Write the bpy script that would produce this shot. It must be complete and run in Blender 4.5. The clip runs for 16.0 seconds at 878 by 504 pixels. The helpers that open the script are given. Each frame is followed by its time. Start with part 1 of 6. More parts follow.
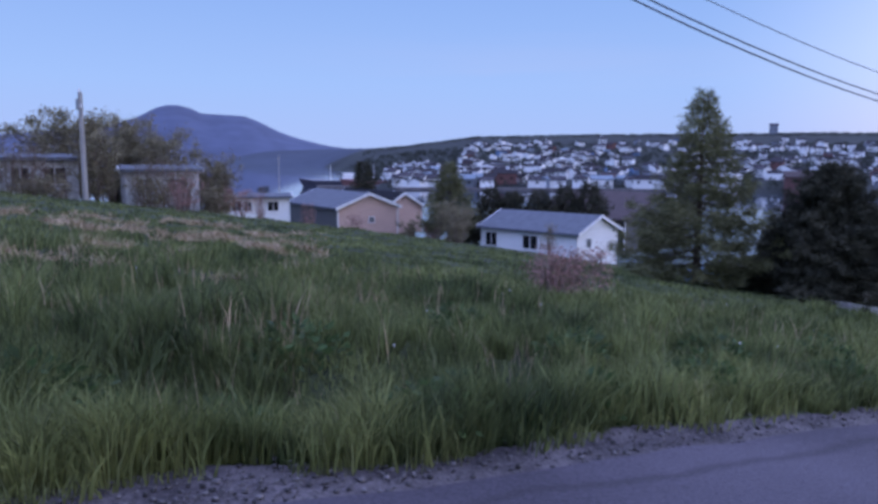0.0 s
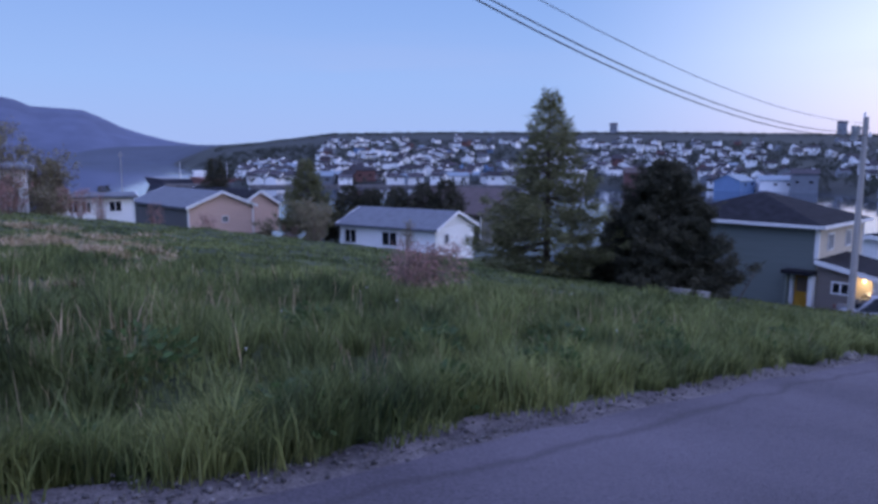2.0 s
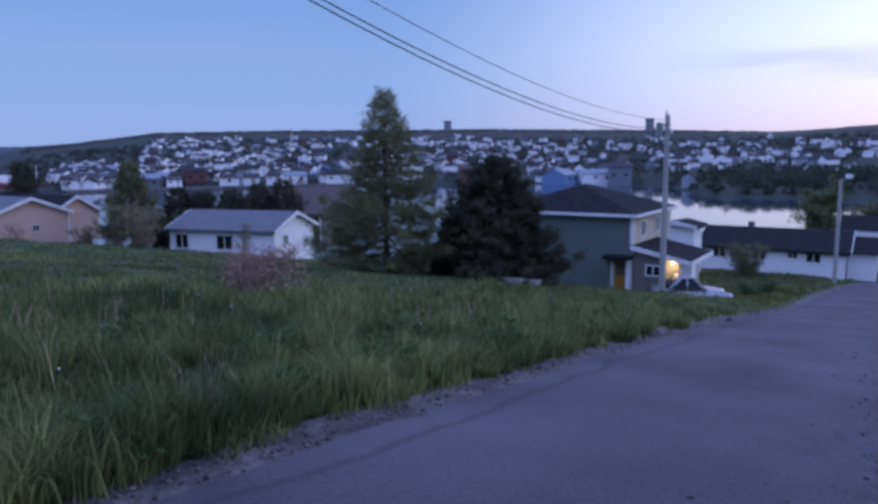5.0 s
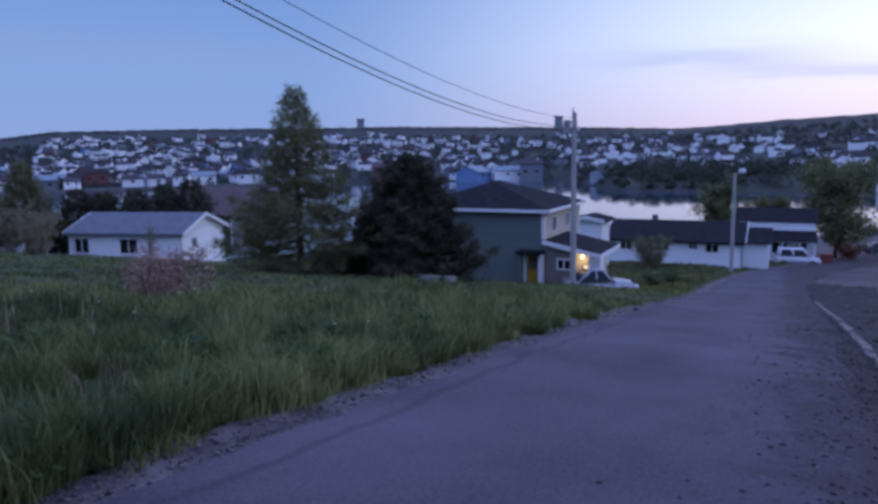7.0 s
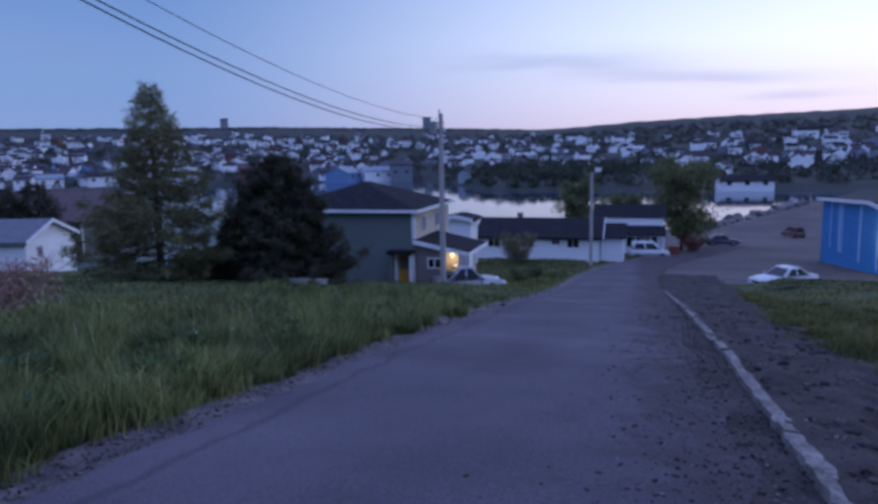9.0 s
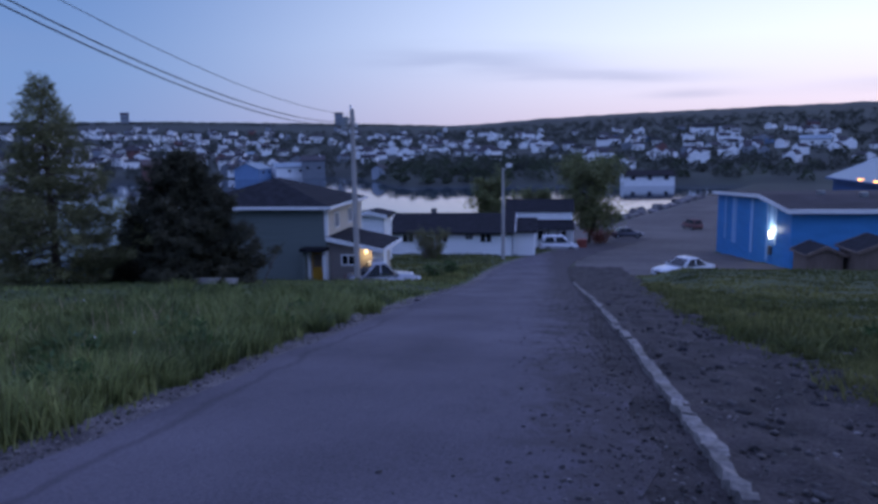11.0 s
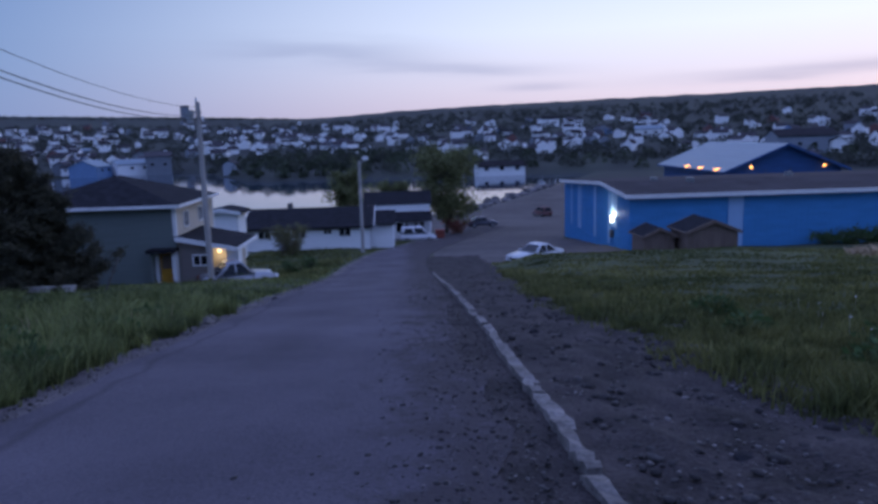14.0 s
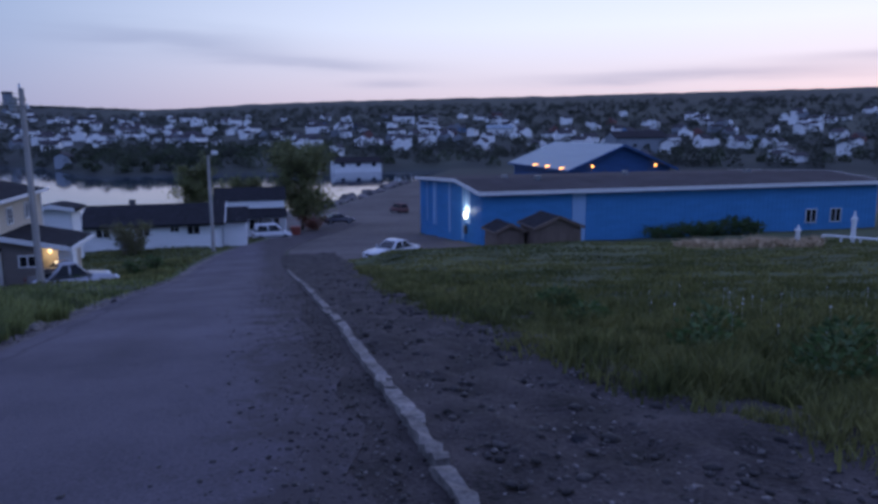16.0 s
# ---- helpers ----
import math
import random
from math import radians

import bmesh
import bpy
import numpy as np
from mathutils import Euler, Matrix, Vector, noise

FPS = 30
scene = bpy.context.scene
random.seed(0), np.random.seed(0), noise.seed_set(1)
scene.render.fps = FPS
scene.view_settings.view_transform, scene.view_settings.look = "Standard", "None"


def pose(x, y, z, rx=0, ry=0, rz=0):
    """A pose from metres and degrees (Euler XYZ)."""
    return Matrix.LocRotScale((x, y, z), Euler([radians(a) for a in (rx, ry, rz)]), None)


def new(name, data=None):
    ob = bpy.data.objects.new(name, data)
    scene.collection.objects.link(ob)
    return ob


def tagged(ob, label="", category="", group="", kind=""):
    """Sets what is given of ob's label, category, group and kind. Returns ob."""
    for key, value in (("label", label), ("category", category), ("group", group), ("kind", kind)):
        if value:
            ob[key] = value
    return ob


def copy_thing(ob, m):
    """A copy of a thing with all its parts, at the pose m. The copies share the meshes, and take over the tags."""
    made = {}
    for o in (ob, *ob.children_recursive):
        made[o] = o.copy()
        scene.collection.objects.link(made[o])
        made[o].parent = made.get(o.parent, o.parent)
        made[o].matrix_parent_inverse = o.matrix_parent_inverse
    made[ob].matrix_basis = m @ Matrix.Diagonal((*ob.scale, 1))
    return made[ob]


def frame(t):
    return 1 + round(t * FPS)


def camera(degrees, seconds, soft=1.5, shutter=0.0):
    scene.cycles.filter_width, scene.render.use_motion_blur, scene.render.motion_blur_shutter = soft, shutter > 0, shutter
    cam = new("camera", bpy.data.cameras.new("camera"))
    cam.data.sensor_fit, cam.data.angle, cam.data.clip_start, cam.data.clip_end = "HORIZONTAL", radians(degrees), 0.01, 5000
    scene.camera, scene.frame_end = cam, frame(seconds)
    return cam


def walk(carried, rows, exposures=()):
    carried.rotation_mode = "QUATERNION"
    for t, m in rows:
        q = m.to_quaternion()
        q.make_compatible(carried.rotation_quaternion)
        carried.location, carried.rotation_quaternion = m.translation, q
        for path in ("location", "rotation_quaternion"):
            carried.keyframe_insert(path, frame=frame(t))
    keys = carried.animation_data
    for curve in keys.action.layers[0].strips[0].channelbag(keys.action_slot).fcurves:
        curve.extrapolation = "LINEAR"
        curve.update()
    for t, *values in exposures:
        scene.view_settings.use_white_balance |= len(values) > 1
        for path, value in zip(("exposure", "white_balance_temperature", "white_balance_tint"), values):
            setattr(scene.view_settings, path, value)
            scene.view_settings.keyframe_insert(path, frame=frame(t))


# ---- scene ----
cam = camera(63.4, 16.0, soft=3.2)
# seconds, place, yaw, pitch, roll: one person turning on the spot with the camera at arm's length
ROWS = [
    (0.0, -0.0, 0.0, 1.65, -33.0, -7.473, -0.198),
    (0.5, 0.014, -0.009, 1.65, -35.694, -7.501, -0.164),
    (1.0, 0.029, -0.021, 1.65, -38.823, -7.541, -0.269),
    (1.5, 0.041, -0.032, 1.65, -41.533, -7.599, -0.297),
    (2.0, 0.054, -0.043, 1.65, -44.292, -7.669, -0.232),
    (2.5, 0.064, -0.054, 1.65, -46.74, -7.732, -0.202),
    (3.0, 0.073, -0.064, 1.65, -48.961, -7.791, -0.172),
    (3.5, 0.081, -0.073, 1.65, -50.966, -7.872, -0.064),
    (4.0, 0.089, -0.083, 1.65, -52.925, -7.968, 0.147),
    (4.5, 0.097, -0.094, 1.65, -55.193, -7.89, 0.37),
    (7, 0.124, -0.14, 1.65, -64.051, -8.099, 0.977),
    (7.5, 0.13, -0.154, 1.65, -66.503, -8.172, 0.986),
    (8, 0.137, -0.172, 1.65, -69.598, -8.296, 0.994),
    (8.5, 0.143, -0.187, 1.65, -72.33, -8.23, 1.083),
    (9, 0.147, -0.2, 1.65, -74.431, -8.231, 1.065),
    (11.5, 0.156, -0.246, 1.65, -82.253, -8.75, 1.128),
    (12.0, 0.157, -0.252, 1.65, -83.106, -8.792, 1.306),
    (12.5, 0.158, -0.265, 1.65, -85.371, -8.93, 1.303),
    (13.0, 0.159, -0.279, 1.65, -87.524, -9.09, 1.415),
    (13.5, 0.159, -0.293, 1.65, -89.964, -9.33, 1.463),
    (14.0, 0.159, -0.311, 1.65, -92.787, -9.498, 1.555),
    (14.5, 0.158, -0.328, 1.65, -95.558, -9.654, 1.464),
    (15.0, 0.156, -0.343, 1.65, -98.055, -9.76, 1.255),
    (15.5, 0.153, -0.36, 1.65, -100.898, -9.842, 0.815),
    (16.0, 0.149, -0.379, 1.65, -104.173, -9.962, 0.321),
]
# the clip's camera darkens its picture and turns it bluer as it swings to the bright side of the sky
EXPOSURES = [(0.0, 0.72, 6600, 8), (3.5, 0.48, 6330, 8), (7.0, 0.20, 6050, 8), (9.0, 0.05, 5900, 7), (12.5, -0.10, 5880, 5), (16.0, -0.26, 5950, 5)]
walk(cam, [(t, pose(x, y, z, 90 + pitch, roll, yaw)) for t, x, y, z, yaw, pitch, roll in ROWS], EXPOSURES)

# ---------------------------------------------------------------- sky
world = bpy.data.worlds.new("dusk_sky")
scene.world = world
world.use_nodes = True


def build_sky():
    nt = world.node_tree
    n, l = nt.nodes, nt.links
    n.clear()
    tc = n.new("ShaderNodeTexCoord")
    sep = n.new("ShaderNodeSeparateXYZ")
    l.new(tc.outputs["Generated"], sep.inputs[0])
    # afterglow: 1 towards the set sun, 0 away from it
    dot = n.new("ShaderNodeVectorMath")
    dot.operation = "DOT_PRODUCT"
    dot.inputs[1].default_value = (math.cos(radians(GLOW)), math.sin(radians(GLOW)), 0.0)
    l.new(tc.outputs["Generated"], dot.inputs[0])
    az = n.new("ShaderNodeMapRange")
    az.inputs["From Min"].default_value, az.inputs["From Max"].default_value = 0.10, 1.06
    az.interpolation_type = "SMOOTHSTEP"
    l.new(dot.outputs["Value"], az.inputs["Value"])

    def ramp(stops):
        r = n.new("ShaderNodeValToRGB")
        e = r.color_ramp.elements
        while len(e) < len(stops):
            e.new(0.5)
        for k, (p, c) in zip(e, stops):
            k.position, k.color = p, (*c, 1)
        l.new(sep.outputs["Z"], r.inputs[0])
        return r
    cold = ramp(SKY_COLD)
    warm = ramp(SKY_WARM)
    mix = n.new("ShaderNodeMix")
    mix.data_type = "RGBA"
    l.new(az.outputs[0], mix.inputs["Factor"])
    l.new(cold.outputs[0], mix.inputs["A"])
    l.new(warm.outputs[0], mix.inputs["B"])
    # thin flat cloud streaks low over the hills: bearing, height, tilt, half length, half thickness (degrees), weight
    def calc(op, a, b=None, c=None):
        k = n.new("ShaderNodeMath")
        k.operation = op
        for sock, v in zip(k.inputs, (a, b, c)):
            if v is None:
                continue
            if isinstance(v, (int, float)):
                sock.default_value = v
            else:
                l.new(v, sock)
        return k.outputs[0]
    bearing = calc("DEGREES", calc("ARCTAN2", sep.outputs["Y"], sep.outputs["X"]))
    height = calc("DEGREES", calc("ARCSINE", sep.outputs["Z"]))
    mp = n.new("ShaderNodeMapping")
    mp.inputs["Scale"].default_value = (2.2, 2.2, 22.0)
    l.new(tc.outputs["Generated"], mp.inputs[0])
    nz = n.new("ShaderNodeTexNoise")
    nz.inputs["Scale"].default_value, nz.inputs["Detail"].default_value = 2.6, 6.0
    l.new(mp.outputs[0], nz.inputs["Vector"])
    total = None
    for b0, h0, tilt, half, thick, weight in CLOUD_STREAKS:
        u = calc("DIVIDE", calc("SUBTRACT", bearing, b0), half)
        v = calc("SUBTRACT", height, h0)
        v = calc("MULTIPLY_ADD", calc("SUBTRACT", bearing, b0), -tilt, v)
        v = calc("MULTIPLY_ADD", calc("SUBTRACT", nz.outputs[0], 0.5), 2.2 * thick, v)
        v = calc("DIVIDE", v, thick)
        q = calc("ADD", calc("MULTIPLY", u, u), calc("MULTIPLY", v, v))
        w = calc("MULTIPLY", calc("POWER", 2.718, calc("MULTIPLY", q, -1.2)), weight)
        total = w if total is None else calc("ADD", total, w)
    mul2 = n.new("ShaderNodeMath")
    mul2.operation = "MULTIPLY"
    mul2.use_clamp = True
    l.new(total, mul2.inputs[0])
    l.new(calc("MULTIPLY_ADD", nz.outputs[0], 1.1, 0.4), mul2.inputs[1])
    cl = n.new("ShaderNodeMix")
    cl.data_type = "RGBA"
    cl.inputs["B"].default_value = (*CLOUD, 1)
    l.new(mul2.outputs[0], cl.inputs["Factor"])
    l.new(mix.outputs["Result"], cl.inputs["A"])
    # clear-air scattering with the sun just at the horizon
    sky = n.new("ShaderNodeTexSky")
    sky.sky_type, sky.sun_disc = "NISHITA", False
    sky.sun_elevation, sky.sun_rotation = radians(1.0), radians(90 - GLOW)
    bg1, bg2, add, out = (n.new(k) for k in ("ShaderNodeBackground", "ShaderNodeBackground", "ShaderNodeAddShader", "ShaderNodeOutputWorld"))
    l.new(cl.outputs["Result"], bg1.inputs[0])
    l.new(sky.outputs[0], bg2.inputs[0])
    bg1.inputs[1].default_value, bg2.inputs[1].default_value = SKY_POWER, 0.01
    l.new(bg1.outputs[0], add.inputs[0])
    l.new(bg2.outputs[0], add.inputs[1])
    l.new(add.outputs[0], out.inputs[0])


GLOW = -45.0        # bearing of the afterglow, degrees from +x
SKY_POWER = 1.0
SKY_COLD = [(0.0, (0.250, 0.330, 0.59)), (0.10, (0.210, 0.322, 0.605)), (0.26, (0.145, 0.250, 0.545)), (0.6, (0.52, 0.64, 1.38))]
SKY_WARM = [(0.0, (0.93, 0.66, 0.76)), (0.06, (1.05, 0.88, 1.00)), (0.13, (1.10, 1.08, 1.26)), (0.28, (0.76, 0.86, 1.15)), (0.6, (0.54, 0.66, 1.38))]
CLOUD = (0.30, 0.33, 0.55)
CLOUD_STREAKS = [(6.0, 6.5, 0.03, 8.5, 1.0, 0.40), (-4.5, 5.0, 0.05, 8.0, 0.6, 0.36), (-10.5, 3.4, 0.0, 3.5, 0.35, 0.3), (-34.0, 3.7, -0.01, 13.0, 0.6, 0.5), (-47.0, 4.6, 0.0, 8.0, 0.4, 0.4), (48.0, 7.5, 0.02, 18.0, 1.6, 0.18)]
build_sky()

# ---------------------------------------------------------------- materials


def mat(name, color, rough=0.8, vary=0.25, scale=4.0, bump=0.0, metal=0.0, fine=30.0, random_tint=0.0, island=0.0, spec=0.3, color2=None, lean=None, thin=0.0):
    m = bpy.data.materials.new(name)
    m.use_nodes = True
    n, l = m.node_tree.nodes, m.node_tree.links
    b = n["Principled BSDF"]
    b.inputs["Roughness"].default_value, b.inputs["Metallic"].default_value = rough, metal
    b.inputs["Specular IOR Level"].default_value = spec
    tc = n.new("ShaderNodeTexCoord")
    src = tc.outputs["Object"]
    if lean:
        mp = n.new("ShaderNodeMapping")
        mp.inputs["Scale"].default_value = lean
        l.new(src, mp.inputs[0])
        src = mp.outputs[0]
    nz = n.new("ShaderNodeTexNoise")
    nz.inputs["Scale"].default_value, nz.inputs["Detail"].default_value = scale, 5.0
    l.new(src, nz.inputs["Vector"])
    nf = n.new("ShaderNodeTexNoise")
    nf.inputs["Scale"].default_value, nf.inputs["Detail"].default_value = fine, 4.0
    l.new(src, nf.inputs["Vector"])
    mixf = n.new("ShaderNodeMath")
    mixf.operation = "MULTIPLY_ADD"
    mixf.inputs[1].default_value = 0.45
    l.new(nf.outputs[0], mixf.inputs[0])
    half = n.new("ShaderNodeMath")
    half.operation = "MULTIPLY"
    half.inputs[1].default_value = 0.55
    l.new(nz.outputs[0], half.inputs[0])
    l.new(half.outputs[0], mixf.inputs[2])
    rp = n.new("ShaderNodeValToRGB")
    a = [max(0.0, c * (1 - vary)) for c in color]
    c2 = color2 or [min(1.0, c * (1 + vary)) for c in color]
    rp.color_ramp.elements[0].position, rp.color_ramp.elements[0].color = 0.36, (*a, 1)
    rp.color_ramp.elements[1].position, rp.color_ramp.elements[1].color = 0.64, (*c2, 1)
    l.new(mixf.outputs[0], rp.inputs[0])
    col = rp.outputs[0]
    if random_tint or island:
        if island:
            g = n.new("ShaderNodeNewGeometry")
            r = g.outputs["Random Per Island"]
        else:
            g = n.new("ShaderNodeObjectInfo")
            r = g.outputs["Random"]
        amount = random_tint or island
        mr = n.new("ShaderNodeMapRange")
        mr.inputs["To Min"].default_value, mr.inputs["To Max"].default_value = 1 - amount, 1 + amount
        l.new(r, mr.inputs["Value"])
        hs = n.new("ShaderNodeHueSaturation")
        l.new(mr.outputs[0], hs.inputs["Value"])
        l.new(col, hs.inputs["Color"])
        col = hs.outputs[0]
    l.new(col, b.inputs["Base Color"])
    if thin:
        tr = n.new("ShaderNodeBsdfTranslucent")
        ms = n.new("ShaderNodeMixShader")
        ms.inputs[0].default_value = thin
        l.new(col, tr.inputs[0])
        l.new(b.outputs[0], ms.inputs[1])
        l.new(tr.outputs[0], ms.inputs[2])
        l.new(ms.outputs[0], n["Material Output"].inputs["Surface"])
    if bump:
        bp = n.new("ShaderNodeBump")
        bp.inputs["Strength"].default_value, bp.inputs["Distance"].default_value = bump, 0.05
        l.new(mixf.outputs[0], bp.inputs["Height"])
        l.new(bp.outputs[0], b.inputs["Normal"])
    return m


def lamp_mat(name, color, power):
    m = bpy.data.materials.new(name)
    m.use_nodes = True
    b = m.node_tree.nodes["Principled BSDF"]
    b.inputs["Base Color"].default_value = (*color, 1)
    b.inputs["Emission Color"].default_value = (*color, 1)
    b.inputs["Emission Strength"].default_value = power
    return m


M = {
    "field": mat("meadow_soil", (0.034, 0.048, 0.020), 0.95, 0.5, 0.3, 0.6, fine=5.0, color2=(0.072, 0.086, 0.034)),
    "grass": mat("grass_blades", (0.084, 0.124, 0.046), 0.6, 0.45, 0.35, fine=1.3, island=0.6, color2=(0.222, 0.246, 0.088), thin=0.4),
    "verge": mat("verge_blades", (0.138, 0.182, 0.058), 0.6, 0.4, 0.7, fine=3.0, island=0.5, color2=(0.275, 0.285, 0.100), thin=0.45),
    "fieldgrass": mat("field_blades", (0.085, 0.108, 0.034), 0.7, 0.35, 0.15, fine=1.2, island=0.4, color2=(0.185, 0.180, 0.062), thin=0.35),
    "darkstone": mat("dark_grit", (0.04, 0.036, 0.036), 0.9, 0.4, 8.0, island=0.5),
    "leafdark": mat("dark_leaves", (0.066, 0.082, 0.052), 0.85, 0.3, 0.05, island=0.4, thin=0.35),
    "straw": mat("dry_grass", (0.40, 0.30, 0.185), 0.8, 0.3, 1.5, island=0.3),
    "road": mat("worn_asphalt", (0.069, 0.060, 0.074), 0.92, 0.3, 0.45, 0.8, fine=38.0, color2=(0.110, 0.096, 0.115)),
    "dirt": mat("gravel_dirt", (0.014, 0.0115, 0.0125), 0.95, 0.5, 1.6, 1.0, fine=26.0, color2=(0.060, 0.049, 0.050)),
    "shoulder": mat("gravel_shoulder", (0.075, 0.064, 0.068), 0.95, 0.5, 1.8, 1.0, fine=34.0, color2=(0.175, 0.150, 0.150)),
    "roofhall": mat("weathered_hall_roof", (0.050, 0.044, 0.048), 0.95, 0.3, 0.5, 0.3, fine=8.0, spec=0.1),
    "lot": mat("gravel_lot", (0.080, 0.068, 0.066), 0.95, 0.35, 0.12, 0.5, fine=2.0),
    "stone": mat("pebbles", (0.095, 0.086, 0.084), 0.85, 0.4, 8.0, 0.4, island=0.75),
    "kerb": mat("old_concrete", (0.15, 0.135, 0.125), 0.9, 0.55, 3.0, 0.7, fine=22.0, random_tint=0.2),
    "water": None,
    # hill, headland and mountain: distance haze is put into their bluish base colours
    "hill": mat("hazy_hill_scrub", (0.026, 0.028, 0.030), 0.95, 0.4, 0.010, 0.0, fine=0.05, color2=(0.042, 0.048, 0.038)),
    "headland": mat("hazy_headland", (0.052, 0.062, 0.088), 1.0, 0.2, 0.004, 0.0, fine=0.02),
    "mountain": mat("hazy_mountain", (0.085, 0.100, 0.155), 1.0, 0.25, 0.002, 0.0, fine=0.01),
    "white": mat("white_siding", (0.80, 0.80, 0.80), 0.6, 0.08, 1.2, 0.1, fine=12.0, lean=(0.4, 0.4, 6.0)),
    "peeling": mat("peeling_white_siding", (0.66, 0.65, 0.63), 0.85, 0.3, 1.6, 0.2, fine=5.0, color2=(0.74, 0.73, 0.72)),
    "town_white": mat("town_siding", (0.84, 0.84, 0.84), 0.6, 0.05, 0.6, random_tint=0.10),
    "town_roof": mat("town_shingle", (0.055, 0.050, 0.056), 0.95, 0.3, 0.6, random_tint=0.6, spec=0.1),
    "town_grey": mat("town_grey_siding", (0.22, 0.24, 0.27), 0.7, 0.1, 0.6, random_tint=0.4),
    "town_red": mat("town_red_siding", (0.16, 0.080, 0.074), 0.7, 0.1, 0.6, random_tint=0.3),
    "town_blue": mat("town_blue_siding", (0.14, 0.22, 0.36), 0.7, 0.1, 0.6, random_tint=0.3),
    "taupe": mat("taupe_siding", (0.20, 0.175, 0.16), 0.65, 0.1, 1.5, 0.12, lean=(0.3, 0.3, 7.0)),
    "rust": mat("rust_red_paint", (0.20, 0.055, 0.04), 0.75, 0.3, 3.0),
    "navy": mat("navy_cladding", (0.035, 0.085, 0.21), 0.6, 0.12, 0.6, 0.1, lean=(1.0, 1.0, 4.0)),
    "rustbud": mat("rusty_buds", (0.20, 0.075, 0.05), 0.8, 0.3, 0.8, island=0.4),
    "willow": mat("willow_leaves", (0.150, 0.160, 0.068), 0.7, 0.3, 0.5, island=0.45, thin=0.35),
    "beige": mat("beige_siding", (0.50, 0.44, 0.36), 0.65, 0.08, 1.5, 0.1, lean=(0.3, 0.3, 7.0)),
    "greysiding": mat("grey_green_siding", (0.14, 0.165, 0.155), 0.65, 0.1, 1.5, 0.12, lean=(0.3, 0.3, 7.0)),
    "pink": mat("salmon_siding", (0.58, 0.40, 0.33), 0.7, 0.1, 1.5, 0.1, lean=(0.3, 0.3, 7.0)),
    "slate": mat("dark_side_wall", (0.11, 0.11, 0.11), 0.7, 0.15, 1.5, 0.1, lean=(0.3, 0.3, 7.0)),
    "roof": mat("dark_shingles", (0.020, 0.020, 0.024), 0.95, 0.4, 2.5, 0.5, fine=14.0, spec=0.1),
    "roofgrey": mat("grey_shingles", (0.12, 0.13, 0.15), 0.85, 0.2, 2.0, 0.4, fine=14.0),
    "roofbrown": mat("brown_shingles", (0.085, 0.062, 0.060), 0.9, 0.25, 2.0, 0.4, fine=14.0),
    "roofpale": mat("pale_metal_roof", (0.17, 0.215, 0.255), 0.45, 0.12, 0.6, 0.1, lean=(0.2, 4.0, 1.0)),
    "blue": mat("blue_siding", (0.075, 0.245, 0.51), 0.55, 0.12, 0.5, 0.1, fine=6.0, lean=(1.0, 1.0, 5.0)),
    "paleblue": mat("pale_blue_panel", (0.30, 0.45, 0.66), 0.6, 0.06, 1.0),
    "brown": mat("brown_shed_boards", (0.17, 0.125, 0.10), 0.8, 0.25, 2.0, 0.2, lean=(4.0, 4.0, 0.5)),
    "trim": mat("white_trim", (0.74, 0.74, 0.74), 0.5, 0.05, 2.0),
    "glass": mat("dark_window_glass", (0.015, 0.016, 0.02), 0.12, 0.1, 1.0, spec=0.3),
    "door": mat("yellow_door", (0.46, 0.25, 0.035), 0.5, 0.12, 2.0),
    "pole": mat("weathered_pole", (0.36, 0.34, 0.32), 0.85, 0.25, 2.0, 0.3, lean=(6.0, 6.0, 0.4)),
    "cable": mat("black_cable", (0.03, 0.03, 0.035), 0.6, 0.1, 2.0),
    "metal": mat("grey_metal", (0.35, 0.36, 0.38), 0.4, 0.15, 3.0, metal=0.8),
    "bark": mat("bark", (0.075, 0.055, 0.042), 0.95, 0.35, 6.0, 0.6, lean=(3.0, 3.0, 0.6)),
    "twig": mat("bare_twigs", (0.16, 0.115, 0.095), 0.9, 0.3, 4.0, island=0.35),
    "larch": mat("larch_needles", (0.150, 0.150, 0.072), 0.75, 0.3, 0.8, island=0.5, thin=0.4),
    "spruce": mat("spruce_needles", (0.042, 0.050, 0.032), 0.8, 0.4, 0.8, island=0.6, thin=0.25, color2=(0.092, 0.086, 0.056)),
    "leaf": mat("spring_leaves", (0.065, 0.105, 0.035), 0.7, 0.3, 0.8, island=0.45, thin=0.3),
    "olive": mat("olive_buds", (0.230, 0.200, 0.120), 0.8, 0.3, 0.8, island=0.4, thin=0.3),
    "blossom": mat("pink_buds", (0.40, 0.22, 0.19), 0.8, 0.3, 0.8, island=0.4),
    "woods": mat("far_woods", (0.075, 0.082, 0.070), 0.95, 0.3, 0.02, island=0.25, spec=0.05, thin=0.4),
    "rock": mat("shore_rock", (0.12, 0.11, 0.11), 0.9, 0.4, 0.4, 0.5, island=0.4),
    "paint_silver": mat("silver_paint", (0.30, 0.31, 0.33), 0.3, 0.05, 2.0, metal=0.5, spec=0.5),
    "paint_white": mat("white_paint", (0.52, 0.53, 0.55), 0.3, 0.04, 2.0, spec=0.5),
    "paint_dark": mat("dark_paint", (0.05, 0.05, 0.07), 0.3, 0.1, 2.0, spec=0.5),
    "tyre": mat("rubber", (0.02, 0.02, 0.02), 0.9, 0.2, 10.0),
    "flower": mat("dandelion_clocks", (0.55, 0.55, 0.52), 0.9, 0.2, 8.0),
    "amber": lamp_mat("amber_lamp", (1.0, 0.42, 0.10), 4.0),
    "warmlamp": lamp_mat("warm_lamp", (1.0, 0.70, 0.36), 1.7),
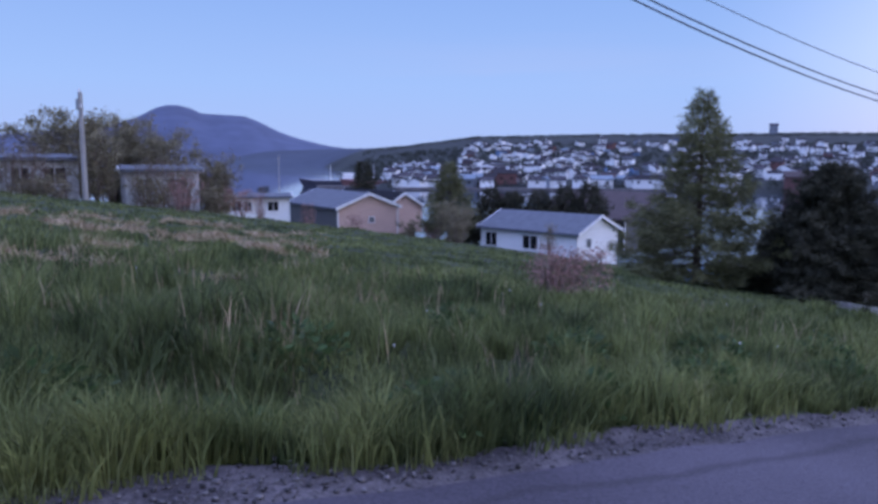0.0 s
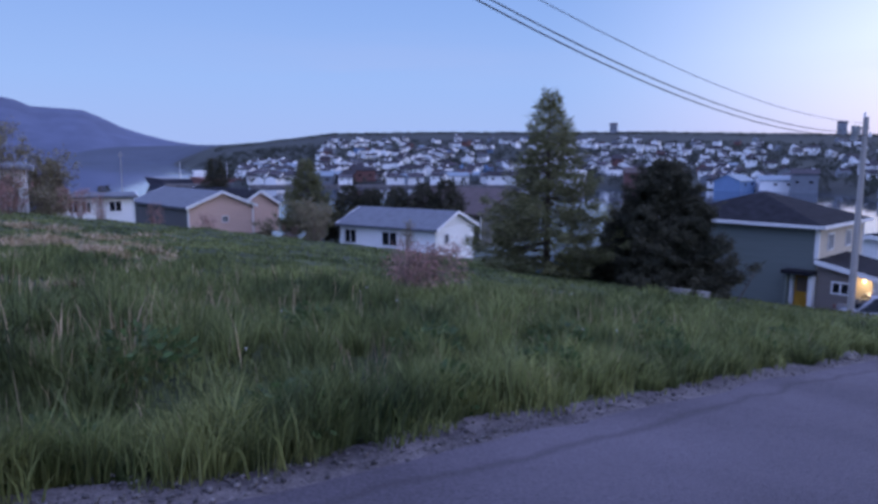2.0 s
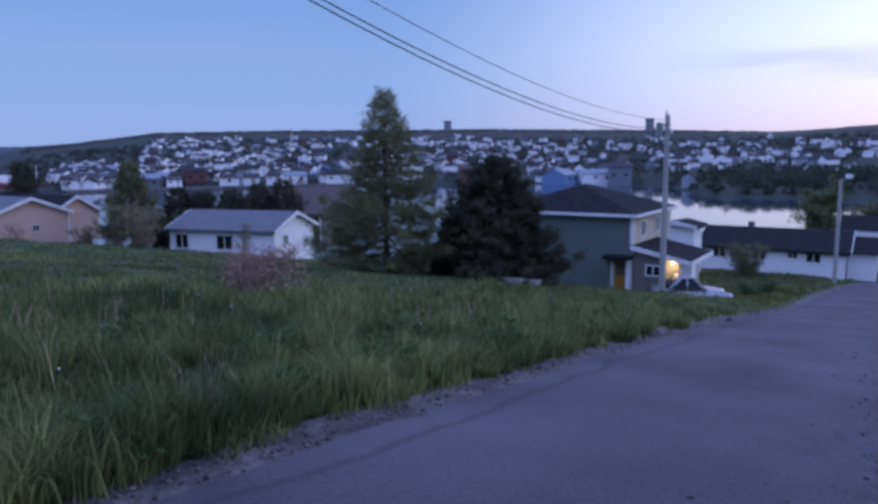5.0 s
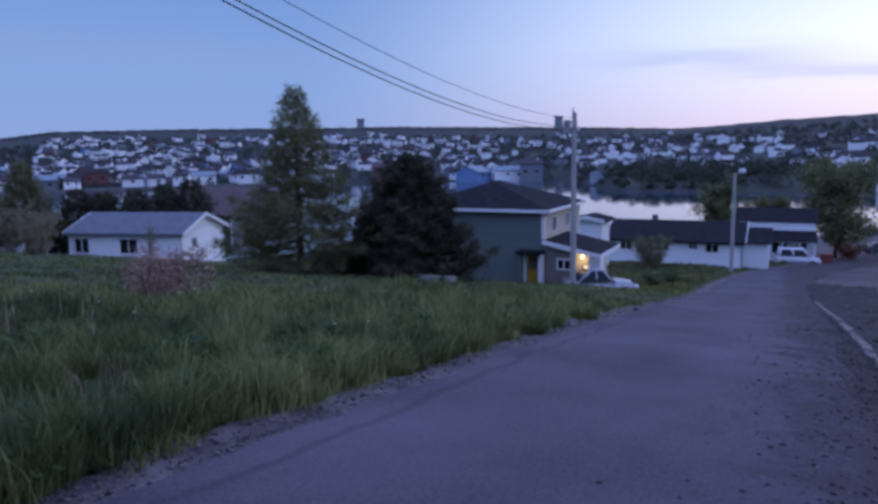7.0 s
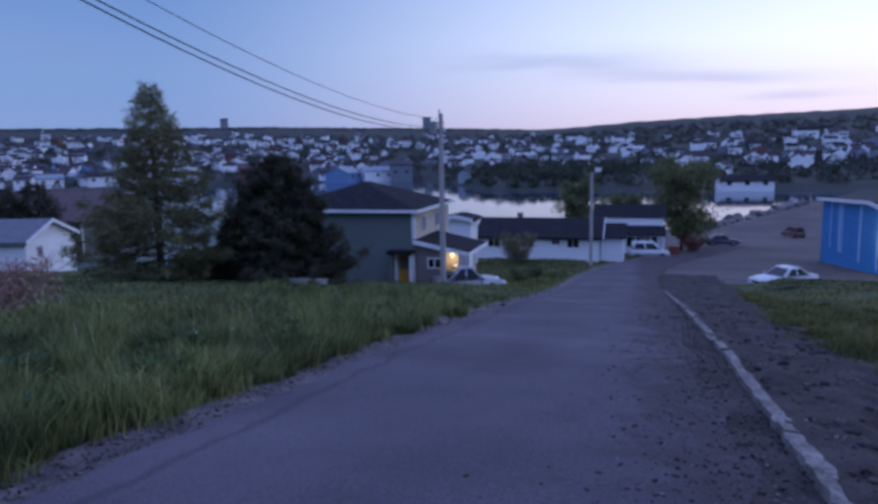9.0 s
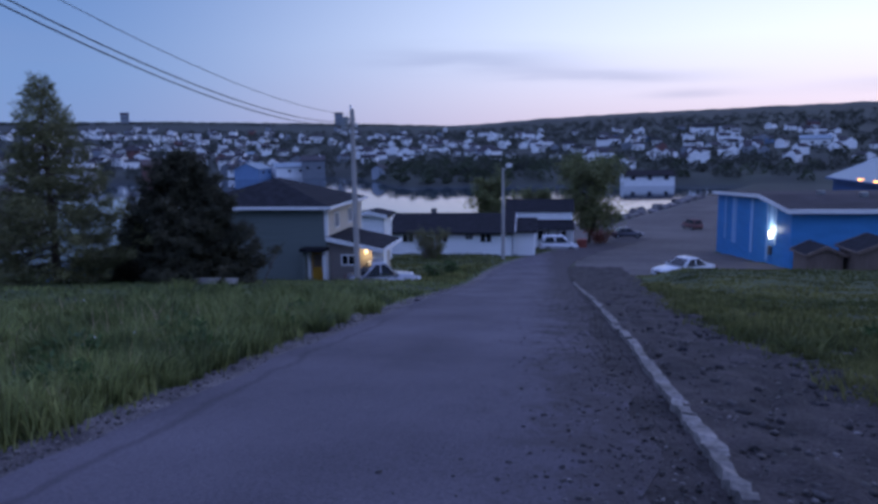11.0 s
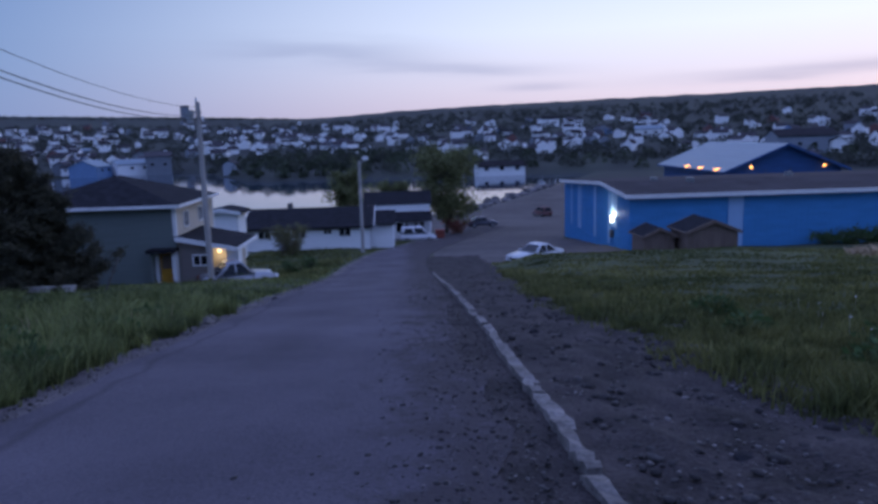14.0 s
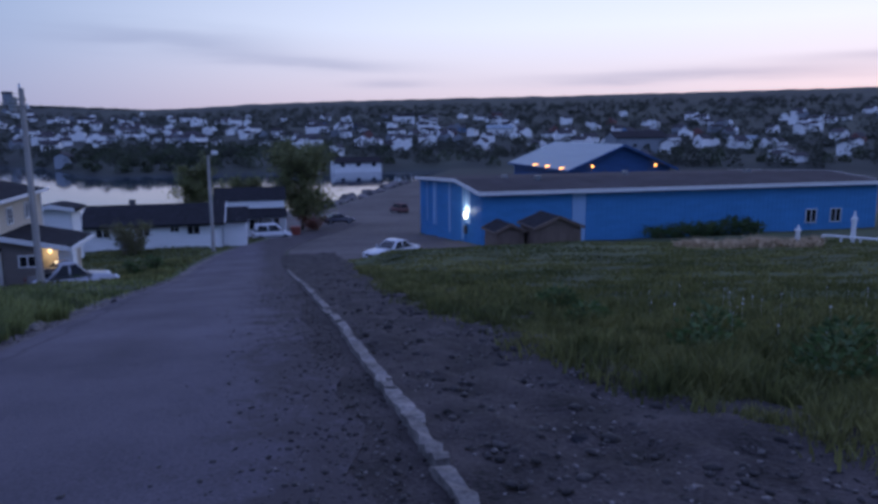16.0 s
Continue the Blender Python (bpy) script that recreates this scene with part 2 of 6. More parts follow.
    "coollamp": lamp_mat("cool_lamp", (1.0, 0.92, 0.75), 8.0),
}


def water_mat():
    m = mat("harbour_water", (0.03, 0.045, 0.07), 0.05, 0.2, 0.02, spec=1.0)
    n, l = m.node_tree.nodes, m.node_tree.links
    tc = n.new("ShaderNodeTexCoord")
    mp = n.new("ShaderNodeMapping")
    mp.inputs["Scale"].default_value = (0.5, 0.25, 1.0)
    l.new(tc.outputs["Object"], mp.inputs[0])
    nz = n.new("ShaderNodeTexNoise")
    nz.inputs["Scale"].default_value, nz.inputs["Detail"].default_value = 0.6, 4.0
    l.new(mp.outputs[0], nz.inputs["Vector"])
    bp = n.new("ShaderNodeBump")
    bp.inputs["Strength"].default_value, bp.inputs["Distance"].default_value = 0.3, 0.03
    l.new(nz.outputs[0], bp.inputs["Height"])
    l.new(bp.outputs[0], n["Principled BSDF"].inputs["Normal"])
    return m


M["water"] = water_mat()


def strew_dirt():
    """Dirt washed over the lower edge of the asphalt, in ragged patches, and fainter along the wheel tracks."""
    m = M["road"]
    n, l = m.node_tree.nodes, m.node_tree.links
    b = n["Principled BSDF"]
    old = b.inputs["Base Color"].links[0].from_socket
    tc = n.new("ShaderNodeTexCoord")
    sep = n.new("ShaderNodeSeparateXYZ")
    l.new(tc.outputs["Object"], sep.inputs[0])
    nz = n.new("ShaderNodeTexNoise")
    nz.inputs["Scale"].default_value, nz.inputs["Detail"].default_value = 1.6, 8.0
    nz.inputs["Roughness"].default_value = 0.7
    l.new(tc.outputs["Object"], nz.inputs["Vector"])
    edge = n.new("ShaderNodeMapRange")
    edge.inputs["From Min"].default_value, edge.inputs["From Max"].default_value = 0.7, -1.5
    edge.inputs["To Min"].default_value, edge.inputs["To Max"].default_value = -0.12, 0.34
    l.new(sep.outputs["Y"], edge.inputs["Value"])
    add = n.new("ShaderNodeMath")
    l.new(nz.outputs[0], add.inputs[0])
    l.new(edge.outputs[0], add.inputs[1])
    cut = n.new("ShaderNodeMapRange")
    cut.inputs["From Min"].default_value, cut.inputs["From Max"].default_value = 0.52, 0.68
    l.new(add.outputs[0], cut.inputs["Value"])
    mix = n.new("ShaderNodeMix")
    mix.data_type = "RGBA"
    mix.inputs["B"].default_value = (0.046, 0.038, 0.042, 1)
    l.new(cut.outputs[0], mix.inputs["Factor"])
    l.new(old, mix.inputs["A"])
    # tarred crack that wanders along the upper edge, and small dark pits
    far = n.new("ShaderNodeTexNoise")
    far.inputs["Scale"].default_value, far.inputs["Detail"].default_value = 0.9, 6.0
    l.new(tc.outputs["Object"], far.inputs["Vector"])
    sway = n.new("ShaderNodeMath")
    sway.operation = "MULTIPLY_ADD"
    sway.inputs[1].default_value = 0.55
    l.new(far.outputs[0], sway.inputs[0])
    l.new(sep.outputs["Y"], sway.inputs[2])
    off = n.new("ShaderNodeMath")
    off.operation = "SUBTRACT"
    off.inputs[1].default_value = 3.30
    l.new(sway.outputs[0], off.inputs[0])
    gap = n.new("ShaderNodeMath")
    gap.operation = "ABSOLUTE"
    l.new(off.outputs[0], gap.inputs[0])
    seam = n.new("ShaderNodeMapRange")
    seam.inputs["From Min"].default_value, seam.inputs["From Max"].default_value = 0.08, 0.02
    seam.inputs["To Max"].default_value = 0.48
    l.new(gap.outputs[0], seam.inputs["Value"])
    pit = n.new("ShaderNodeTexNoise")
    pit.inputs["Scale"].default_value, pit.inputs["Detail"].default_value = 9.0, 5.0
    pit.inputs["Roughness"].default_value = 0.75
    l.new(tc.outputs["Object"], pit.inputs["Vector"])
    pits = n.new("ShaderNodeMapRange")
    pits.inputs["From Min"].default_value, pits.inputs["From Max"].default_value = 0.60, 0.70
    pits.inputs["To Max"].default_value = 0.55
    l.new(pit.outputs[0], pits.inputs["Value"])
    both = n.new("ShaderNodeMath")
    both.operation = "MAXIMUM"
    l.new(seam.outputs[0], both.inputs[0])
    l.new(pits.outputs[0], both.inputs[1])
    worn = n.new("ShaderNodeMix")
    worn.data_type = "RGBA"
    worn.inputs["B"].default_value = (0.034, 0.029, 0.033, 1)
    l.new(both.outputs[0], worn.inputs["Factor"])
    l.new(mix.outputs["Result"], worn.inputs["A"])
    # wheel tracks polished paler
    wv = n.new("ShaderNodeMath")
    wv.operation = "SINE"
    sc = n.new("ShaderNodeMath")
    sc.operation = "MULTIPLY"
    sc.inputs[1].default_value = 3.1
    l.new(sep.outputs["Y"], sc.inputs[0])
    l.new(sc.outputs[0], wv.inputs[0])
    vr = n.new("ShaderNodeMapRange")
    vr.inputs["From Min"].default_value = -1.0
    vr.inputs["To Min"].default_value, vr.inputs["To Max"].default_value = 0.96, 1.06
    l.new(wv.outputs[0], vr.inputs["Value"])
    hs = n.new("ShaderNodeHueSaturation")
    l.new(worn.outputs["Result"], hs.inputs["Color"])
    l.new(vr.outputs[0], hs.inputs["Value"])
    l.new(hs.outputs[0], b.inputs["Base Color"])


strew_dirt()

# ---------------------------------------------------------------- mesh helpers


def mesh_from(name, verts, faces, material, smooth=False):
    me = bpy.data.meshes.new(name)
    me.from_pydata([tuple(v) for v in verts], [], [tuple(f) for f in faces])
    me.materials.append(material)
    if smooth:
        me.polygons.foreach_set("use_smooth", [True] * len(me.polygons))
    me.update()
    return me


def mesh_np(name, verts, tris, material):
    """A mesh of triangles from arrays, quick for many small leaves or blades."""
    me = bpy.data.meshes.new(name)
    verts, tris = np.asarray(verts, np.float32), np.asarray(tris, np.int32)
    me.vertices.add(len(verts))
    me.vertices.foreach_set("co", verts.ravel())
    me.loops.add(tris.size)
    me.loops.foreach_set("vertex_index", tris.ravel())
    me.polygons.add(len(tris))
    me.polygons.foreach_set("loop_start", np.arange(0, tris.size, 3, dtype=np.int32))
    me.materials.append(material)
    me.update(calc_edges=True)
    me.validate()
    return me


def thing(name, label, category, m=None, group="", kind=""):
    ob = new(name)
    ob.matrix_world = m or Matrix()
    return tagged(ob, label, category, group, kind)


def part(name, bm, material, parent, label=""):
    me = bpy.data.meshes.new(name)
    bm.to_mesh(me)
    bm.free()
    me.materials.append(material)
    ob = new(name, me)
    ob.parent = parent
    return tagged(ob, label)


def box(x0, y0, z0, x1, y1, z1, bevel=0.0, bm=None):
    own = bm is None
    bm = bm or bmesh.new()
    r = bmesh.ops.create_cube(bm, size=1.0, matrix=Matrix.Translation(((x0 + x1) / 2, (y0 + y1) / 2, (z0 + z1) / 2)) @ Matrix.Diagonal((abs(x1 - x0), abs(y1 - y0), abs(z1 - z0), 1)))
    if bevel and own:
        bmesh.ops.bevel(bm, geom=bm.edges[:], offset=bevel, segments=2, affect="EDGES")
    return bm


def rod(p, q, r0, r1, seg=8, bm=None):
    bm = bm or bmesh.new()
    p, q = Vector(p), Vector(q)
    turn = (q - p).to_track_quat("Z", "Y").to_matrix().to_4x4()
    bmesh.ops.create_cone(bm, cap_ends=True, segments=seg, radius1=r0, radius2=r1, depth=(q - p).length, matrix=Matrix.Translation((p + q) / 2) @ turn)
    return bm


def poly(verts, faces):
    bm = bmesh.new()
    vs = [bm.verts.new(v) for v in verts]
    for f in faces:
        bm.faces.new([vs[i] for i in f])
    bmesh.ops.recalc_face_normals(bm, faces=bm.faces[:])
    return bm


def prism(outline, axis, a, b):
    """An outline of (p, z) pairs drawn out from a to b along axis 'x' or 'y'."""
    n = len(outline)
    f = (lambda p, z, c: (c, p, z)) if axis == "x" else (lambda p, z, c: (p, c, z))
    vs = [f(p, z, a) for p, z in outline] + [f(p, z, b) for p, z in outline]
    return poly(vs, [list(range(n)), list(range(n, 2 * n))[::-1]] + [[i, (i + 1) % n, n + (i + 1) % n, n + i] for i in range(n)])


# ---------------------------------------------------------------- the lie of the land (x runs down the road, y to its uphill side)
SEA = -15.0
LAND_X = [-90, 0, 10, 20, 35, 50, 70, 90, 130, 150, 175]
LAND_Z = [10, 0, -1.35, -2.85, -5.35, -7.25, -9.2, -11.0, -13.8, -15.1, -19.0]


def smooth(a, b, x):
    t = np.clip((np.asarray(x, float) - a) / (b - a), 0, 1)
    return t * t * (3 - 2 * t)


def land(x, y):
    """Height of the ground."""
    x, y = np.asarray(x, float), np.asarray(y, float)
    d = np.hypot(x, y)
    b = 57 - np.degrees(np.arctan2(y, x))          # bearing
    b = np.where(b > 180, b - 360, b)
    near = np.interp(x, LAND_X, LAND_Z) - 0.06 * np.clip(y - 42, 0, 60) - 0.0016 * np.clip(y - 42, 0, 80) ** 2
    near = near - 0.55 * smooth(34, 44, x) * smooth(30, 36, y) - 0.5 * smooth(5, 9, y) * smooth(33, 37, x) * smooth(26, 20, y) * smooth(48, 44, x)
    near = np.maximum(near, -19)
    # gravel flat that runs on past the end of the inlet
    flat = smooth(5, -5, y + 14.8 + 0.474 * (x - 154)) * smooth(60, 95, x) * smooth(3, -6, y + 0.05 * (x - 60))
    near = np.maximum(near, -14.2 * flat + -19 * (1 - flat))
    # far shore with the town on its slope
    shore = 272 + (385 - 272) * smooth(46, 40, b) + 1300 * smooth(-5, -11, b)
    crest = np.interp(b, [-14, -9, -5, -3, 3, 12, 28, 40, 50, 57, 64, 73, 90, 105, 130], [0.55, 0.75, 0.85, 0.95, 1.75, 1.9, 1.9, 1.65, 1.35, 1.8, 2.05, 2.25, 2.45, 2.55, 2.4])
    reach = 1250 + 1300 * smooth(-3, -10, b)
    top = 1.65 + reach * np.tan(np.radians(crest))
    s = np.clip((d - shore) / (reach - shore), 0, 1.6)
    rise = SEA - 3 + 4.5 * smooth(-0.01, 0.02, s) + (top - SEA - 1.5) * (0.75 * np.clip(s, 0, 1) + 0.25 * smooth(0, 1, s)) - 25 * np.clip(s - 1, 0, 1)
    far_in = smooth(shore - 12, shore + 2, d) * smooth(-19, -13, b)
    z = np.maximum(near, np.where(far_in > 0, -19 + (rise + 19) * far_in, -19))
    # lone mountain across the bay
    el = np.interp(b, [-62, -45, -34, -28, -24.5, -22.6, -21.4, -20.3, -19.2, -18.2, -16.6, -15.1, -14.0, -12.4, -10.8, -9, -6, -2], [0.2, 0.9, 1.3, 1.85, 2.3, 2.95, 3.65, 3.93, 3.75, 3.3, 3.22, 3.18, 2.75, 1.95, 1.45, 1.0, 0.6, -0.6])
    mt = 1.65 + 3900 * np.tan(np.radians(el))
    hump = -19 + (mt + 19) * smooth(2900, 3900, d) * smooth(-75, -50, b)
    z = np.where((b > -75) & (b < -1) & (d > 2800), np.maximum(z, hump), z)
    # uphill behind the eye the slope levels off
    z = np.where(x < -60, np.maximum(z, 6.5), z)
    ripple = 0.05 * np.sin(0.9 * x + 0.4 * y) * np.sin(0.7 * y - 0.3 * x) + 0.03 * np.sin(2.1 * x - 1.3 * y)
    road_side = np.maximum(smooth(4.2, 6.5, y), smooth(-5.0, -7.0, y))
    bank = 0.55 * smooth(26, 38, x) * smooth(45, 41.5, x) * smooth(-5.5, -8, y) * smooth(-30, -18, y)
    hollow = 0.38 * smooth(4.0, 4.9, y) * smooth(6.6, 5.3, y) * smooth(-0.8, 1.2, x) * smooth(5.2, 3.2, x)
    return z - hollow + bank + ripple * road_side * smooth(400, 200, d) + 0.12 * smooth(3.6, 5.5, y) * smooth(30, 20, y)


def P(x, y, dz=0.0):
    return Vector((x, y, float(land(x, y)) + dz))


def build_ground():
    ang = np.concatenate([np.arange(-56, 96, 0.8), np.arange(96, 304, 4.0)])
    rad = np.concatenate([np.arange(0.5, 30, 0.5), np.arange(30, 90, 1.0), np.geomspace(90, 4900, 150)])
    A, R = np.meshgrid(np.radians(ang), rad)
    X, Y = R * np.cos(A), R * np.sin(A)
    Z = land(X, Y)
    far = smooth(380, 900, R)
    rng = np.random.default_rng(3)
    Z = Z + far * rng.normal(0, 1, Z.shape) * 0.5
    verts = np.stack([X.ravel(), Y.ravel(), Z.ravel()], 1)
    nr, na = X.shape
    i, j = np.meshgrid(np.arange(nr - 1), np.arange(na), indexing="ij")
    k = (j + 1) % na
    quads = np.stack([i * na + j, i * na + k, (i + 1) * na + k, (i + 1) * na + j], -1).reshape(-1, 4)
    verts = np.vstack([verts, [[0, 0, 0]]])
    c = len(verts) - 1
    faces = [tuple(q) for q in quads[:, ::-1]] + [(c, jj, (jj + 1) % na) for jj in range(na)]
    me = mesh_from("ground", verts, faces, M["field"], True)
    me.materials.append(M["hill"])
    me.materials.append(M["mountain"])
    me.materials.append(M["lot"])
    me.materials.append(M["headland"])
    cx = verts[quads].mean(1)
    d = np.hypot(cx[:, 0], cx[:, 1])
    # beyond 230, 1420 and 2700 m the ground takes the haze-tinted colours
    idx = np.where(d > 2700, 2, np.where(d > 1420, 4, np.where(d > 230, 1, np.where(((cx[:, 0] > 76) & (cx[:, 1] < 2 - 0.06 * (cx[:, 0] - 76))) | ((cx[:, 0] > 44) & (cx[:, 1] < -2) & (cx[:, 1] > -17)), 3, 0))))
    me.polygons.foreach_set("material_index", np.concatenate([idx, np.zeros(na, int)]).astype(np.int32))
    tagged(new("ground", me), "sloping meadow, harbour shore and far hills", "ground", kind="structure")
    n = 96
    vs = [(4900 * math.cos(2 * math.pi * a / n), 4900 * math.sin(2 * math.pi * a / n), SEA) for a in range(n)]
    tagged(new("water", mesh_from("water", vs, [list(range(n))], M["water"])), "calm harbour water reflecting the dusk sky", "water", kind="structure")


build_ground()


def strip(name, y_of, x0, x1, step, lift, material, label, category, across=10, rough=0.0):
    """A sheet along the road that follows the ground; y_of(x) gives both edges."""
    xs = np.arange(x0, x1 + step / 2, step)
    vs, fs = [], []
    for x in xs:
        a, b = y_of(x)
        for k in range(across + 1):
            y = a + (b - a) * k / across
            bumpy = rough * (0.6 * noise.noise((x * 0.8, y * 2.2, 0.0)) + 0.5 * noise.noise((x * 3.0, y * 4.0, 3.0)) + 0.3)
            vs.append((x, y, float(np.interp(x, LAND_X, LAND_Z)) + lift + max(0.0, bumpy)))
    w = across + 1
    for i in range(len(xs) - 1):
        for k in range(across):
            fs.append((i * w + k, (i + 1) * w + k, (i + 1) * w + k + 1, i * w + k + 1))
    return tagged(new(name, mesh_from(name, vs, fs, material, True)), label, category, kind="structure")


def wob(x, s, a):
    return a * noise.noise((x * 0.6, s, 0.0)) + 0.5 * a * noise.noise((x * 2.3, s + 5, 0.0))


def bend(x):
    """The road swings to its lower side past the houses."""
    return -0.0052 * max(0.0, x - 44) ** 2 if x < 75 else -0.0052 * 31 ** 2 - 0.32 * (x - 75)


def track_edge(x):
    return float(np.interp(x, [0, 4, 6, 9, 13, 18, 30, 40], [-4.7, -4.2, -3.8, -3.6, -3.4, -3.5, -4.3, -5.0])) + wob(x, 7.0, 0.22) + bend(x)


strip("shoulder", lambda x: (-1.5 + bend(x), 3.85 + wob(x, 1.0, 0.28) + bend(x)), -30, 96, 0.5, 0.02, M["shoulder"], "gravel shoulder with dirt along the road", "shoulder")
strip("road", lambda x: (-1.0 - 0.45 * float(smooth(8, 30, x)) + wob(x, 9.0, 0.3) + bend(x), 3.35 + wob(x, 4.0, 0.12) + bend(x)), -30, 100, 0.5, 0.045, M["road"], "worn patched asphalt road running downhill", "road")
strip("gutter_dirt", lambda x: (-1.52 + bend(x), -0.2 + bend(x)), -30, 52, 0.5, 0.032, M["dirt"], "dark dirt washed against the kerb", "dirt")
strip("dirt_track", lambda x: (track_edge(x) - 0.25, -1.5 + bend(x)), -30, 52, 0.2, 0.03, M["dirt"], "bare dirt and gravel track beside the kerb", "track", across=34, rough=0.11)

# ---------------------------------------------------------------- buildings


def window(parent, face, a, z, w, h, at, out, lit=None, name="window"):
    """A framed window on a wall: face 'x' lies across x at the value at, its outside towards out (-1 or 1)."""
    t = 0.07
    f = bmesh.new()
    for (p0, q0, p1, q1) in ((a - w / 2 - t, z - t, a + w / 2 + t, z), (a - w / 2 - t, z + h, a + w / 2 + t, z + h + t), (a - w / 2 - t, z, a - w / 2, z + h), (a + w / 2, z, a + w / 2 + t, z + h), (a - 0.03, z, a + 0.03, z + h)):
        if face == "x":
            box(at - 0.01 * out, p0, q0, at + 0.06 * out, p1, q1, bm=f)
        else:
            box(p0, at - 0.01 * out, q0, p1, at + 0.06 * out, q1, bm=f)
    fr = part(name, f, M["trim"], parent, "white window frame")
    g = box(at - 0.01 * out, a - w / 2, z, at + 0.02 * out, a + w / 2, z + h) if face == "x" else box(a - w / 2, at - 0.01 * out, z, a + w / 2, at + 0.02 * out, z + h)
    part("pane", g, lit or M["glass"], fr)
    return fr


def clapboards(parent, face, a0, a1, z0, z1, at, out, material, step=0.16):
    """Lapped boards over a wall, joined in one mesh."""
    bm = bmesh.new()
    z = z0
    while z < z1 - 0.02:
        t = min(z + step, z1)
        o0, o1 = at + 0.028 * out, at + 0.006 * out
        if face == "x":
            vs = [(at, a0, z), (o0, a0, z), (o1, a0, t), (at, a0, t), (at, a1, z), (o0, a1, z), (o1, a1, t), (at, a1, t)]
        else:
            vs = [(a0, at, z), (a0, o0, z), (a0, o1, t), (a0, at, t), (a1, at, z), (a1, o0, z), (a1, o1, t), (a1, at, t)]
        v = [bm.verts.new(c) for c in vs]
        for f in ((0, 1, 2, 3), (7, 6, 5, 4), (0, 4, 5, 1), (1, 5, 6, 2), (2, 6, 7, 3)):
            bm.faces.new([v[i] for i in f])
        z = t
    bmesh.ops.recalc_face_normals(bm, faces=bm.faces[:])
    return part("siding", bm, material, parent)


def gable_roof(parent, x0, x1, y0, y1, eave, ridge, axis, material, over=0.35, thick=0.14, board=None, gutter=None):
    """Two roof slabs and the white bargeboards; the ridge runs along axis."""
    lo, hi = (y0, y1) if axis == "x" else (x0, x1)
    e0, e1 = (x0 - over, x1 + over) if axis == "x" else (y0 - over, y1 + over)
    mid = (lo + hi) / 2
    k = (ridge - eave) / (mid - lo)
    for sgn, edge in ((-1, lo), (1, hi)):
        tip = edge + sgn * over
        z = eave - k * over
        part("roof_slope", prism([(mid, ridge), (tip, z), (tip, z + thick), (mid, ridge + thick)], axis, e0, e1), material, parent)
        for c in (e0, e1):
            s = -1 if c == e0 else 1
            part("bargeboard", prism([(mid, ridge - 0.12), (tip, z - 0.12), (tip, z + thick + 0.02), (mid, ridge + thick + 0.02)], axis, c, c + 0.05 * s), board or M["trim"], parent)
        part("fascia", prism([(tip, z - 0.06), (tip + 0.04 * sgn, z - 0.06), (tip + 0.04 * sgn, z + thick), (tip, z + thick)], axis, e0, e1), gutter or board or M["trim"], parent)


def gable_body(parent, x0, x1, y0, y1, base, eave, ridge, axis, material):
    lo, hi = (y0, y1) if axis == "x" else (x0, x1)
    a, b = (x0, x1) if axis == "x" else (y0, y1)
    return part("wall", prism([(lo, base), (hi, base), (hi, eave), ((lo + hi) / 2, ridge), (lo, eave)], axis, a, b), material, parent)


